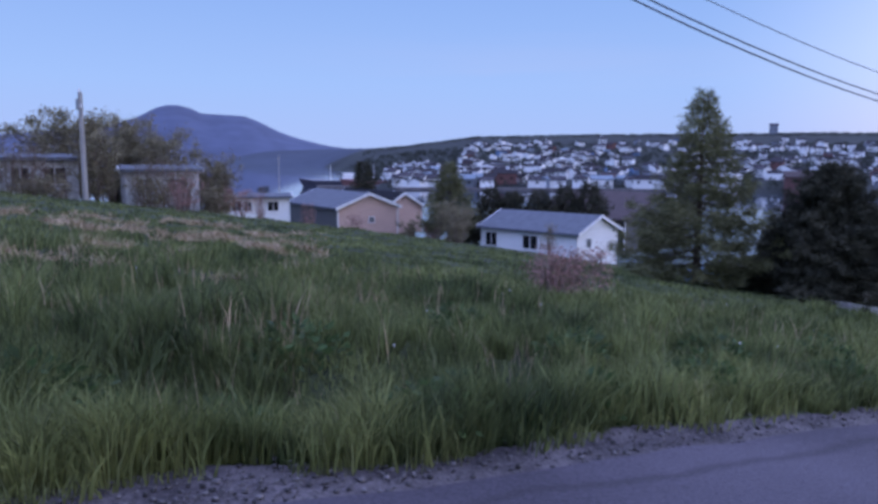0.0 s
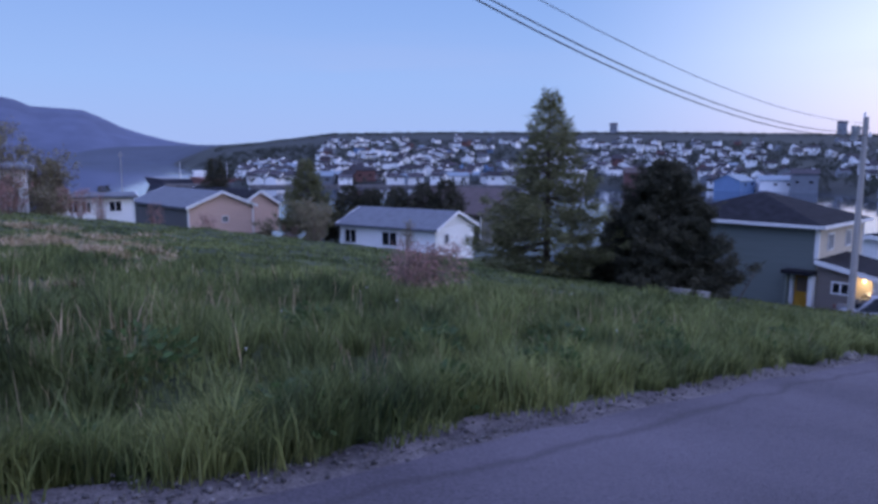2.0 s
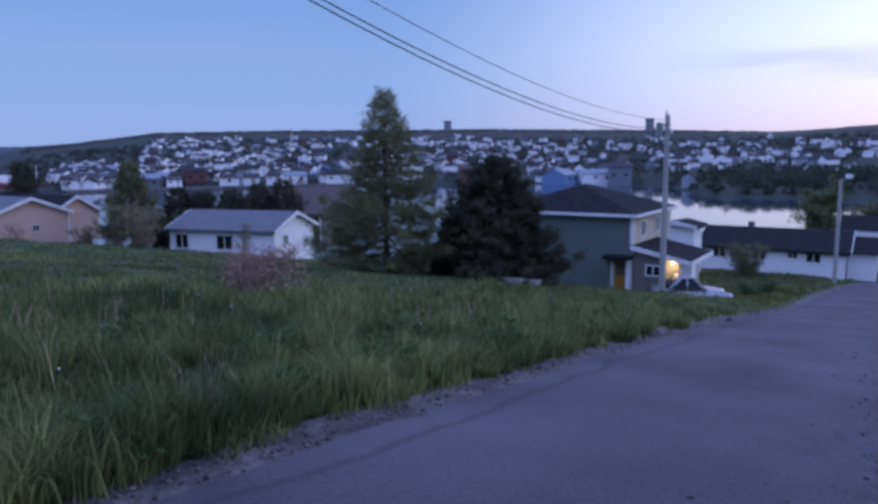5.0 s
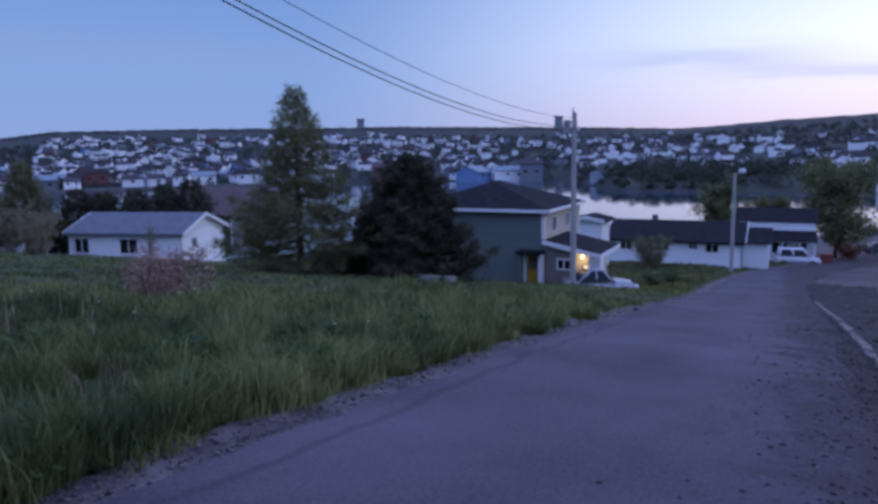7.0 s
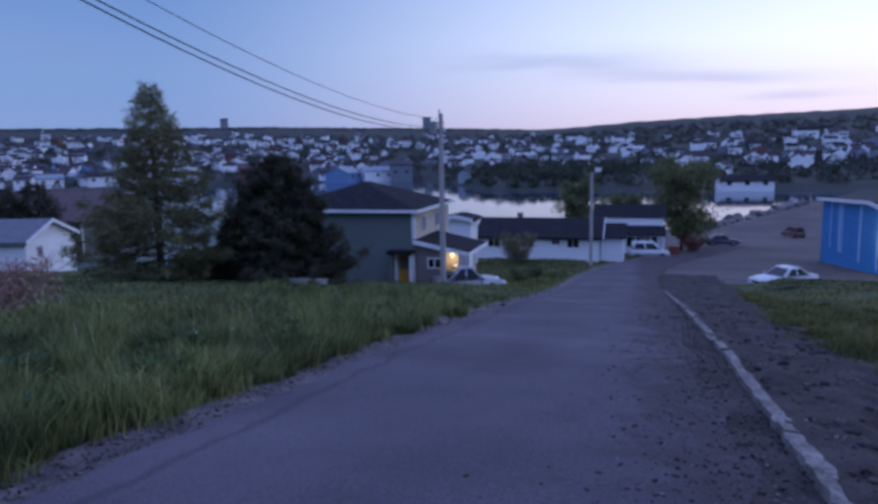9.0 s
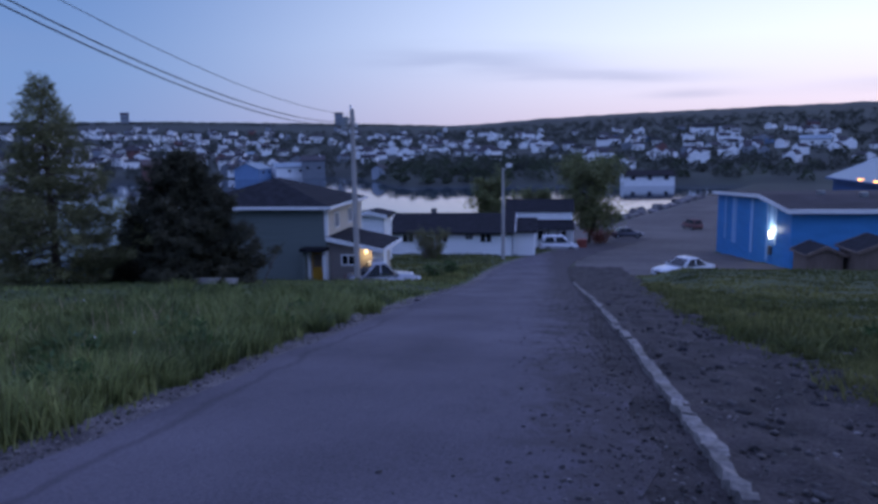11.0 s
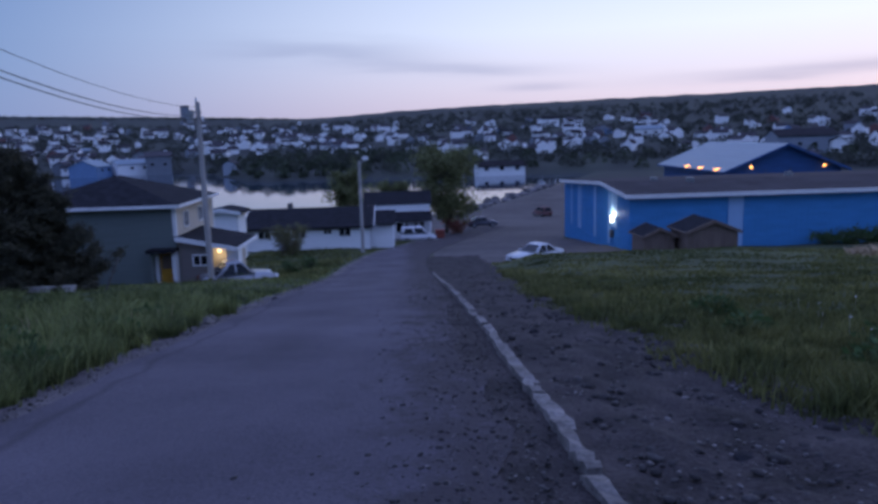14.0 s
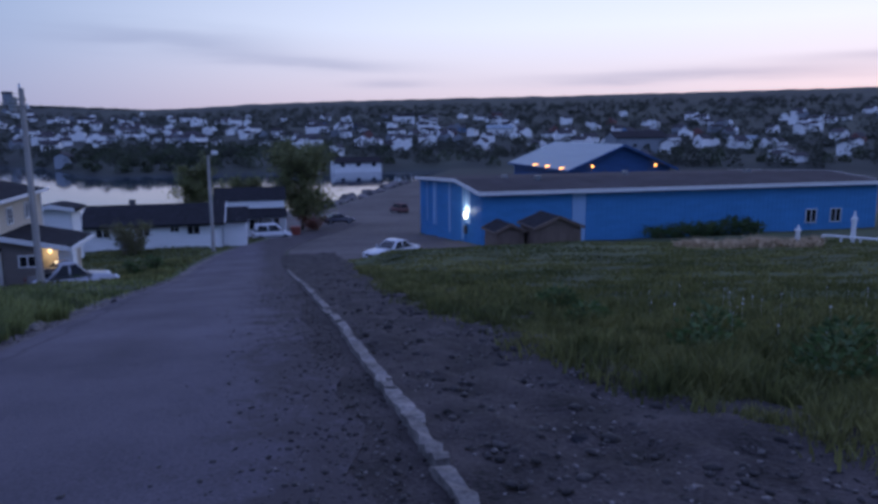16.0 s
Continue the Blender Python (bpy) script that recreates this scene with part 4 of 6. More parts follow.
def leaf_tris(centres, dirs, size, rng, width=0.35):
    """One small pointed leaf (two triangles) a centre."""
    n = len(centres)
    d = dirs / np.maximum(np.linalg.norm(dirs, axis=1, keepdims=True), 1e-6)
    side = np.cross(d, rng.normal(size=(n, 3)))
    side /= np.maximum(np.linalg.norm(side, axis=1, keepdims=True), 1e-6)
    s = (size * rng.uniform(0.6, 1.3, n))[:, None]
    v = np.stack([centres, centres + d * s * 0.5 + side * s * width, centres + d * s, centres + d * s * 0.5 - side * s * width], 1).reshape(-1, 3)
    k = np.arange(n)[:, None] * 4
    t = np.concatenate([k + [0, 1, 2], k + [0, 2, 3]], 1).reshape(-1, 3)
    return v, t


def add_np(name, v, t, material, parent, label=""):
    ob = new(name, mesh_np(name, v, t, material))
    ob.parent = parent
    return tagged(ob, label)


def sticks(name, segs, material, parent, sides=4):
    """Many tapered twigs (from, to, radius, end radius) as one mesh of triangles."""
    a = np.array([p for p, q, r, e in segs], float)
    b = np.array([q for p, q, r, e in segs], float)
    ra = np.array([r for p, q, r, e in segs])[:, None]
    rb = np.array([e for p, q, r, e in segs])[:, None]
    d = b - a
    d /= np.maximum(np.linalg.norm(d, axis=1, keepdims=True), 1e-6)
    e1 = np.cross(d, np.where(np.abs(d[:, 2:3]) > 0.9, [[1.0, 0, 0]], [[0, 0, 1.0]]))
    e1 /= np.maximum(np.linalg.norm(e1, axis=1, keepdims=True), 1e-6)
    e2 = np.cross(d, e1)
    ring = []
    for k in range(sides):
        c = math.cos(2 * math.pi * k / sides) * e1 + math.sin(2 * math.pi * k / sides) * e2
        ring += [a + c * ra, b + c * rb]
    v = np.stack(ring, 1).reshape(-1, 3)
    t = []
    o = np.arange(len(segs)) * 2 * sides
    for k in range(sides):
        p, q = 2 * k, 2 * ((k + 1) % sides)
        t += [np.stack([o + p, o + q, o + q + 1], 1), np.stack([o + p, o + q + 1, o + p + 1], 1)]
    return add_np(name, v, np.concatenate(t), material, parent)


def conifer(name, label, x, y, H, spread, needles, seed, whorls=26, per=7, droop=0.25, leaf=0.28, density=16, base=None, bare=0.08, sparse_top=0.0, taper=0.8, lift=0.12, round_foot=0.2, flat=0.07, thin=0.1, up=0.3):
    """A conifer: trunk, whorled limbs that sag and turn up at the tip, side twigs in flat boughs, needles along them."""
    rng = np.random.default_rng(seed)
    o = P(x, y)
    if base is not None:
        o.z = base
    h = thing(name, label, "tree", Matrix.Translation(o))
    part("trunk", rod((0, 0, -0.3), (0, 0, H * 0.98), 0.018 * H + 0.03, 0.01, 9), M["bark"], h)
    limbs, C, D = [], [], []
    turn = 0.0
    for k in range(whorls):
        f = bare + (1 - bare) * (k / whorls) ** 0.94
        z = H * f
        reach = spread * 0.85 * (1 - f) ** taper * min(1.0, 0.72 + 0.28 * f / round_foot) + 0.1
        reach *= 1 + 0.07 * math.sin(5.1 * k + seed)
        turn += 2.4
        for j in range(per):
            a = turn + 2 * math.pi * j / per + rng.normal(0, 0.28)
            r = reach * rng.uniform(0.68, 1.1)
            out = np.array([math.cos(a), math.sin(a), 0.0])
            side = np.array([-math.sin(a), math.cos(a), 0.0])
            rise = up * float(smooth(0.55, 0.95, f)) + rng.uniform(-0.08, 0.12)

            def along(t):
                t = np.asarray(t, float)[..., None]
                return np.array([0, 0, z]) + out * r * t + np.array([0, 0, 1.0]) * (r * (rise * t - droop * np.sin(t * 2.6) + lift * t ** 3))
            p0, p1, p2 = along(0.0), along(0.5), along(1.0)
            limbs += [(p0, p1, 0.012 + 0.008 * r, 0.010), (p1, p2, 0.010, 0.003)]
            m = max(3, int(3 + 4.0 * r))
            ts = rng.uniform(0.22, 1.0, m)
            roots = along(ts)
            sgn = rng.choice((-1.0, 1.0), m)[:, None]
            ln = (0.46 * r * (1.08 - ts) + 0.10)[:, None] * rng.uniform(0.7, 1.2, (m, 1))
            tips = roots + (side * sgn * 0.8 + out * 0.6) * ln + np.array([0, 0, -0.10]) * ln * rng.uniform(0, 2, (m, 1))
            roots, tips = np.vstack([roots, p1[None]]), np.vstack([tips, p2[None]])
            n = max(10, int(2.4 * density * r * (1 - sparse_top * f)))
            q = rng.integers(0, len(roots), n)
            u = rng.uniform(0.0, 1.05, (n, 1))
            c = roots[q] + (tips[q] - roots[q]) * u
            off = rng.normal(size=(n, 3)) * [flat, flat, flat * 0.75]
            C.append(c + off)
            d = tips[q] - roots[q]
            d = d / np.maximum(np.linalg.norm(d, axis=1, keepdims=True), 1e-3)
            D.append(d + rng.normal(size=(n, 3)) * 0.55)
    tagged(sticks("limb", limbs, M["bark"], h), kind="stuff")
    v, t = leaf_tris(np.vstack(C), np.vstack(D), leaf, rng, thin)
    add_np("foliage", v, t, needles, h)
    return h


def broadleaf(name, label, x, y, H, spread, leaves, seed, stems=1, limbs=30, leaf=0.16, count=5000, base=None, crown=0.35, category="tree"):
    """A trunk or several stems with branching limbs and a crown of many small leaves in clumps."""
    rng = np.random.default_rng(seed)
    o = P(x, y)
    if base is not None:
        o.z = base
    h = thing(name, label, category, Matrix.Translation(o))
    wood = []
    tips = []
    for s in range(stems):
        a0 = rng.uniform(0, 6.28)
        lean = 0.0 if stems == 1 else rng.uniform(0.15, 0.75) * spread
        foot = np.array([0.06 * s * math.cos(a0), 0.06 * s * math.sin(a0), -0.1])
        topp = np.array([lean * math.cos(a0), lean * math.sin(a0), H * rng.uniform(0.7, 0.95)])
        wood.append((foot, topp, 0.022 * H / stems ** 0.5 + 0.01, 0.008))
        for k in range(max(3, limbs // stems)):
            f = rng.uniform(crown if stems == 1 else 0.06, 0.95)
            root = foot + (topp - foot) * f
            a = rng.uniform(0, 6.28)
            r = spread * rng.uniform(0.3, 1.0) * (1.05 - 0.6 * abs(f - 0.55)) * (0.8 if stems == 1 else 0.45)
            tip = root + np.array([r * math.cos(a), r * math.sin(a), rng.uniform(0.1, 0.6) * r + 0.08 * H])
            wood.append((root, tip, 0.006 * H / stems ** 0.5 + 0.004, 0.004))
            tips.append((root, tip, r))
            for q in range(3):
                p0 = root + (tip - root) * rng.uniform(0.4, 0.9)
                p1 = p0 + rng.normal(size=3) * 0.22 * r + np.array([0, 0, 0.12 * r])
                wood.append((p0, p1, 0.006, 0.003))
                tips.append((p0, p1, r * 0.5))
    sticks("stem" if stems > 1 else "trunk", wood, M["twig"] if stems > 1 else M["bark"], h, 5)
    if count:
        k = rng.integers(0, len(tips), count)
        root = np.array([t[0] for t in tips])[k]
        tip = np.array([t[1] for t in tips])[k]
        r = np.array([t[2] for t in tips])[k][:, None]
        c = root + (tip - root) * rng.uniform(0.35, 1.1, (count, 1)) + rng.normal(size=(count, 3)) * (0.16 * r + 0.05)
        v, t = leaf_tris(c, rng.normal(size=(count, 3)), leaf, rng, 0.32)
        add_np("foliage" if name != "blossom_bush" else "blossom", v, t, leaves, h)
    return h


conifer("larch_tree", "tall open green larch with sparse feathery top", 25.6, 19.2, 8.5, 5.3, M["larch"], 11, whorls=27, per=7, leaf=0.26, density=62, taper=1.08, up=0.7, base=-3.95, sparse_top=0.35, droop=0.14, lift=0.12, bare=0.1, round_foot=0.3, flat=0.07, thin=0.07)
conifer("spruce_tree", "broad dark dense spruce", 28.9, 15.4, 6.3, 4.6, M["spruce"], 12, whorls=24, per=12, leaf=0.26, density=78, base=-4.8, bare=0.02, droop=0.07, lift=0.2, taper=0.74, up=0.25, round_foot=0.08, flat=0.07, thin=0.08)
conifer("spruce_tree", "slim dark young spruce", 29.4, 18.2, 3.7, 1.1, M["spruce"], 13, whorls=18, per=6, leaf=0.16, density=60, base=-4.6)
conifer("spruce_tree", "dark spruce beside the pink house", 38.6, 57.5, 6.8, 4.2, M["larch"], 14, whorls=22, per=9, leaf=0.35, density=18, base=-5.4)
conifer("spruce_tree", "round dark spruce behind the pink house", 39.7, 78.0, 7.4, 2.7, M["spruce"], 15, whorls=18, per=8, leaf=0.34, density=26, base=-6.0, taper=0.5)
for k, (x, y, H, s) in enumerate(((42.5, 56.0, 5.0, 4.0), (44.4, 55.0, 4.6, 4.0), (46.6, 53.6, 4.8, 4.0), (48.8, 52.2, 5.2, 4.0), (50.5, 50.6, 5.6, 4.2))):
    conifer("spruce_tree", "dark spruce in the hedge row", x, y, H, s, M["spruce"], 20 + k, whorls=14, per=10, leaf=0.4, density=18, base=-6.1)
for k, (x, y, H, s) in enumerate(((18.6, 72.0, 6.2, 1.6), (20.8, 70.0, 4.6, 1.6), (24.5, 70.5, 5.6, 1.7), (26.6, 73.0, 4.0, 1.3))):
    conifer("spruce_tree", "dark spruce behind the mobile home", x, y, H, s, M["spruce"] if k % 2 == 0 else M["larch"], 30 + k, whorls=14, per=6, leaf=0.4, density=14)
broadleaf("willow_tree", "leafy olive-green tree by the lane", 90.5, -5.4, 10.6, 6.2, M["willow"], 41, limbs=100, leaf=0.3, count=17000, base=-11.2, crown=0.16)
broadleaf("willow_tree", "leafy olive-green tree behind the bungalow", 90.0, 7.0, 9.4, 3.8, M["willow"], 42, limbs=50, leaf=0.3, count=8000, base=-11.0, crown=0.25)
broadleaf("willow_tree", "leafy olive-green tree behind the white building", 93.0, 1.6, 8.0, 4.4, M["willow"], 43, limbs=40, leaf=0.3, count=6000, base=-11.2, crown=0.2)
broadleaf("shrub", "rust-red budding hedge beside the lane", 88.0, -6.4, 1.6, 2.2, M["rustbud"], 141, stems=12, limbs=90, leaf=0.16, count=2600, base=-10.7, category="shrub")
broadleaf("shrub", "rounded bare grey-green shrub in front of the bungalow", 59.5, 9.6, 2.4, 2.4, M["larch"], 44, stems=14, limbs=160, leaf=0.12, count=5200, category="shrub")
broadleaf("blossom_bush", "pink-budded bare bush in the meadow", 10.8, 11.3, 1.15, 1.35, M["blossom"], 45, stems=18, limbs=170, leaf=0.05, count=3000, category="bush")
broadleaf("shrub", "bare grey shrub beside the white bungalow", 33.5, 37.5, 2.3, 1.3, M["olive"], 46, stems=9, limbs=60, leaf=0.09, count=700, category="shrub")
broadleaf("shrub", "olive budding shrub beside the dark spruce", 35.5, 52.0, 4.0, 2.6, M["olive"], 47, stems=12, limbs=90, leaf=0.16, count=5000, category="shrub")
broadleaf("shrub", "brown budding shrub beside the pink house", 37.6, 58.5, 3.2, 2.2, M["olive"], 49, stems=10, limbs=80, leaf=0.14, count=3500, category="shrub")
broadleaf("shrub", "brown budding shrub beside the pink house", 34.6, 58.0, 2.6, 1.8, M["olive"], 149, stems=10, limbs=80, leaf=0.14, count=2200, category="shrub")
broadleaf("shrub", "bare budding shrub before the white wall", 30.5, 44.0, 3.0, 1.6, M["olive"], 48, stems=9, limbs=60, leaf=0.12, count=1500, category="shrub")
for k, (x, y, H, s, c) in enumerate(((5.4, 53.5, 6.4, 4.4, 22000), (8.8, 55.5, 6.8, 4.6, 24000), (12.0, 54.0, 6.0, 4.2, 18000), (13.6, 48.5, 4.2, 2.6, 7000), (6.2, 46.6, 4.4, 1.8, 5000), (0.0, 53.0, 4.6, 2.6, 3500), (2.2, 45.6, 3.0, 2.0, 250), (10.0, 44.6, 3.2, 2.4, 350), (8.6, 43.6, 1.8, 1.8, 900), (3.0, 44.2, 1.2, 1.8, 1200), (0.0, 43.8, 1.3, 1.8, 1200), (12.4, 44.6, 1.8, 2.0, 1600))):
    broadleaf("shrub", "large olive-brown budding thicket of shrubs", x, y, H, s, M["olive"], 50 + k, stems=16, limbs=190, leaf=0.15, count=c, category="shrub")
for k, (x, y, H, s) in enumerate(((1.6, 46.8, 2.6, 1.7), (4.0, 46.6, 2.9, 1.7), (8.4, 46.0, 2.9, 1.8), (10.9, 46.0, 3.0, 1.7))):
    broadleaf("shrub", "tangled bare branches before the old white house", x, y, H, s, M["olive"], 170 + k, stems=12, limbs=130, leaf=0.09, count=420, category="shrub")
for k, (x, y, H, s) in enumerate(((9.0, 38.5, 2.0, 1.6), (-2.0, 34.0, 1.3, 1.6), (13.0, 42.0, 1.8, 1.4), (17.8, 52.0, 2.6, 1.2), (22.5, 54.0, 2.4, 1.2), (27.0, 55.0, 2.0, 1.3), (36.5, 57.0, 2.6, 1.5))):
    broadleaf("blossom_bush", "pinkish bare bush at the meadow edge", x, y, H, s, M["blossom"], 60 + k, stems=9, limbs=60, leaf=0.08, count=900, category="bush")
broadleaf("willow_tree", "green leafy tree at the meadow edge", -2.2, 45.0, 5.6, 3.0, M["leaf"], 70, limbs=40, leaf=0.22, count=7000, crown=0.2)

# ---------------------------------------------------------------- grass


def blades(n, x, y, height, width, rng, lean=0.5):
    """n bent grass blades as arrays of points and triangles, rooted at x, y on the ground."""
    z = land(x, y) - 0.02
    a = rng.uniform(0, 2 * math.pi, n)
    face = np.stack([np.cos(a), np.sin(a), np.zeros(n)], 1)
    b = rng.uniform(0, 2 * math.pi, n)
    bendv = np.stack([np.cos(b), np.sin(b), np.zeros(n)], 1) * (rng.uniform(0.1, 1.0, n) * lean * height)[:, None]
    root = np.stack([x, y, z], 1)
    up = np.array([0, 0, 1.0])
    h, w = height[:, None], width[:, None]
    mid = root + up * h * 0.55 + bendv * 0.3
    tip = root + up * h * rng.uniform(0.85, 1.0, (n, 1)) + bendv
    v = np.stack([root - face * w, root + face * w, mid - face * w * 0.75, mid + face * w * 0.75, tip], 1).reshape(-1, 3)
    k = np.arange(n)[:, None] * 5
    t = np.concatenate([k + [0, 1, 3], k + [0, 3, 2], k + [2, 3, 4]], 1).reshape(-1, 3)
    return v, t


def clump(x, y, s, seed):
    """Smooth uneven field between 0 and 1 for tufts."""
    x, y = x / s, y / s
    g = np.sin(1.7 * x + 0.6 * np.sin(1.1 * y + seed) + seed) * np.sin(1.3 * y + 0.8 * np.sin(0.9 * x) + 2.1 * seed)
    g = g + 0.7 * np.sin(2.9 * x - 2.1 * y + 1.2 * np.sin(0.7 * x + 1.9 * y) + 3 * seed) + 0.5 * np.sin(0.53 * x + 0.81 * y + seed) + 0.4 * np.sin(4.7 * y + 3.9 * x + 2 * np.sin(1.7 * x - 0.4 * y))
    return np.clip(0.5 + g / 3.2, 0, 1)


def grass(name, label, n, b0, b1, d0, d1, keep, tall, seed, material, wide=1.0, lean=0.6):
    rng = np.random.default_rng(seed)
    d = np.exp(rng.uniform(np.log(d0), np.log(d1), n))
    b = np.radians(57 - rng.uniform(b0, b1, n))
    x, y = d * np.cos(b), d * np.sin(b)
    ok = keep(x, y, rng)
    x, y, d = x[ok], y[ok], d[ok]
    c = 0.6 * clump(x, y, 0.55, seed) + 0.4 * clump(x, y, 1.7, seed + 1.3)
    h = tall(x, y, d) * (0.18 + 1.35 * c ** 1.2) * rng.uniform(0.45, 1.3, len(x))
    h = h * (1 - 0.45 * smooth(4.4, 5.0, y) * smooth(6.4, 5.4, y) * smooth(-0.4, 1.2, x) * smooth(5.0, 3.4, x))
    w = (0.0042 + 0.00062 * d) * wide * rng.uniform(0.5, 1.5, len(x))
    v, t = blades(len(x), x, y, h, w, rng, lean)
    tagged(new(name, mesh_np(name, v, t, material)), label, "grass", kind="stuff")


def verge(x):
    return 3.75 + np.array([wob(float(a), 1.0, 0.32) for a in x])


def free(x, y):
    """False where buildings stand."""
    return ~((x > 36) & (x < 45) & (y > 8) & (y < 20)) & ~((x > 52) & (y < -15)) & ~((x > 38) & (x < 47) & (y > 40))


grass("meadow_grass", "long green meadow grass on the slope", 300000, -42, 56, 4.0, 48.0,
      lambda x, y, r: (y > verge(x) + 0.15) & free(x, y) & (clump(x, y, 0.9, 3.0) > r.uniform(-0.1, 0.62, len(x))),
      lambda x, y, d: 0.30 + 0.14 * smooth(9.5, 4.0, y) * smooth(24, 9, d) - 0.16 * smooth(11, 24, d), 5, M["grass"])
grass("verge_grass", "yellow-green tufts of tall grass along the road edge", 70000, -42, 57, 3.6, 34.0,
      lambda x, y, r: (y > verge(x) - 0.12) & (y < verge(x) + 1.3) & (clump(x, y, 0.42, 7.0) > r.uniform(0.25, 0.8, len(x))),
      lambda x, y, d: 0.42 - 0.28 * smooth(8, 22, d), 6, M["verge"], lean=0.8)
grass("field_grass", "short green grass field with weeds", 240000, 60, 122, 5.0, 55.0,
      lambda x, y, r: (y < np.array([track_edge(float(a)) for a in x]) + 0.25 + r.normal(0, 0.15, len(x))) & free(x, y) & ((x < 43.5) | (y < -16)) & (clump(x, y, 1.2, 9.0) > r.uniform(-0.3, 0.6, len(x))),
      lambda x, y, d: 0.12 + 0.13 * smooth(-9.0, -5.0, y) * smooth(30, 12, d), 7, M["fieldgrass"], wide=1.35)
grass("lane_grass", "low grass along the lower lane", 26000, 38, 58, 34.0, 76.0,
      lambda x, y, r: (y > 4.2 + np.array([bend(float(a)) for a in x])) & (y < 13) & free(x, y),
      lambda x, y, d: 0.2 + 0.0 * x, 8, M["fieldgrass"], wide=1.2)
grass("dry_grass", "patches of dry straw-coloured grass", 52000, -38, -9, 11.5, 29.0,
      lambda x, y, r: clump(x, y, 1.15, 4.0) > 0.74 + 0.05 * smooth(18, 12, y) + r.normal(0, 0.05, len(x)),
      lambda x, y, d: 0.24 + 0.0 * x, 9, M["straw"], wide=1.0, lean=1.8)
grass("grass_stalks", "pale dry stalks standing in the meadow", 5200, -42, 52, 4.2, 16.0,
      lambda x, y, r: (y > verge(x) + 0.3) & (clump(x, y, 0.7, 12.0) > 0.45),
      lambda x, y, d: 0.46 + 0.0 * x, 15, M["straw"], wide=0.6, lean=0.5)
grass("dry_reeds", "dry straw-coloured weeds before the blue hall", 9000, 90, 100, 40.0, 50.0,
      lambda x, y, r: clump(x, y, 2.0, 5.0) > 0.4,
      lambda x, y, d: 0.45 + 0.0 * x, 10, M["straw"], wide=1.3, lean=1.2)


def tufts(name, label, n, per, x0, x1, place, tall, seed, material, wide=1.0):
    """Tussocks: many blades that spring from one foot and arch outwards."""
    rng = np.random.default_rng(seed)
    cx = rng.uniform(x0, x1, n)
    cy = place(cx, rng)
    size = rng.uniform(0.55, 1.25, n)
    k = np.repeat(np.arange(n), per)
    a = rng.uniform(0, 2 * math.pi, n * per)
    q = np.sqrt(rng.uniform(0, 1, n * per)) * 0.16 * size[k]
    x, y = cx[k] + q * np.cos(a), cy[k] + q * np.sin(a)
    hgt = tall * size[k] * rng.uniform(0.45, 1.15, n * per)
    d = np.hypot(x, y)
    v, t = blades(n * per, x, y, hgt, (0.0034 + 0.0005 * d) * wide * rng.uniform(0.6, 1.4, n * per), rng, 0.35)
    # lean every blade away from its foot
    v = v.reshape(-1, 5, 3)
    away = np.stack([np.cos(a), np.sin(a)], 1) * (hgt * rng.uniform(0.1, 0.55, n * per))[:, None]
    v[:, 2:4, :2] += away[:, None] * 0.3
    v[:, 4, :2] += away
    v[:, 4, 2] -= 0.12 * hgt
    tagged(new(name, mesh_np(name, v.reshape(-1, 3), t, material)), label, "grass", kind="stuff")


tufts("verge_tussocks", "yellow-green grass tussocks along the road edge", 95, 120, -4.5, 2.4, lambda x, r: verge(x) + 0.12 + np.abs(r.normal(0, 0.32, len(x))), 0.46, 161, M["verge"])
tufts("roadside_tussocks", "green grass tussocks along the road edge", 150, 110, 2.2, 16.0, lambda x, r: verge(x) + 0.12 + np.abs(r.normal(0, 0.32, len(x))), 0.42, 164, M["grass"])
tufts("meadow_tussocks", "green grass tussocks in the meadow", 420, 90, -5.0, 20.0, lambda x, r: verge(x) + 0.5 + 6.0 * r.uniform(0, 1, len(x)) ** 1.5, 0.52, 162, M["grass"])
tufts("field_tussocks", "yellow-green tussocks along the edge of the dirt track", 260, 80, 3.0, 34.0, lambda x, r: np.array([track_edge(float(a)) for a in x]) - 0.1 - np.abs(r.normal(0, 0.7, len(x))), 0.30, 163, M["fieldgrass"])


def seed_heads(name, label, pts, h0, h1, r, seed, material):
    rng = np.random.default_rng(seed)
    bm = bmesh.new()
    for x, y in pts:
        o = P(x, y)
        h = rng.uniform(h0, h1)
        rod(o, o + Vector((0, 0, h)), 0.003, 0.002, 3, bm)
        bmesh.ops.create_icosphere(bm, subdivisions=1, radius=r * rng.uniform(0.6, 1.2), matrix=Matrix.Translation(o + Vector((0, 0, h))))
    me = bpy.data.meshes.new(name)
    bm.to_mesh(me)
    bm.free()
    me.materials.append(M["grass"])
    me.materials.append(material)
    me.polygons.foreach_set("material_index", [1 if f.area > 0.0 and k % 25 >= 5 else 0 for k, f in enumerate(me.polygons)])
    tagged(new(name, me), label, "flowers", kind="stuff")


_r = np.random.default_rng(21)
seed_heads("dandelion_clocks", "white dandelion clocks in the short grass", [(x, y) for x, y in zip(_r.uniform(3.5, 12, 60), _r.uniform(-11, -5.4, 60))], 0.16, 0.40, 0.014, 22, M["flower"])
seed_heads("meadow_flowers", "small pale flowers in the meadow", [(x, y) for x, y in zip(_r.uniform(-4, 12, 16), _r.uniform(4.6, 11, 16))], 0.3, 0.55, 0.012, 23, M["flower"])

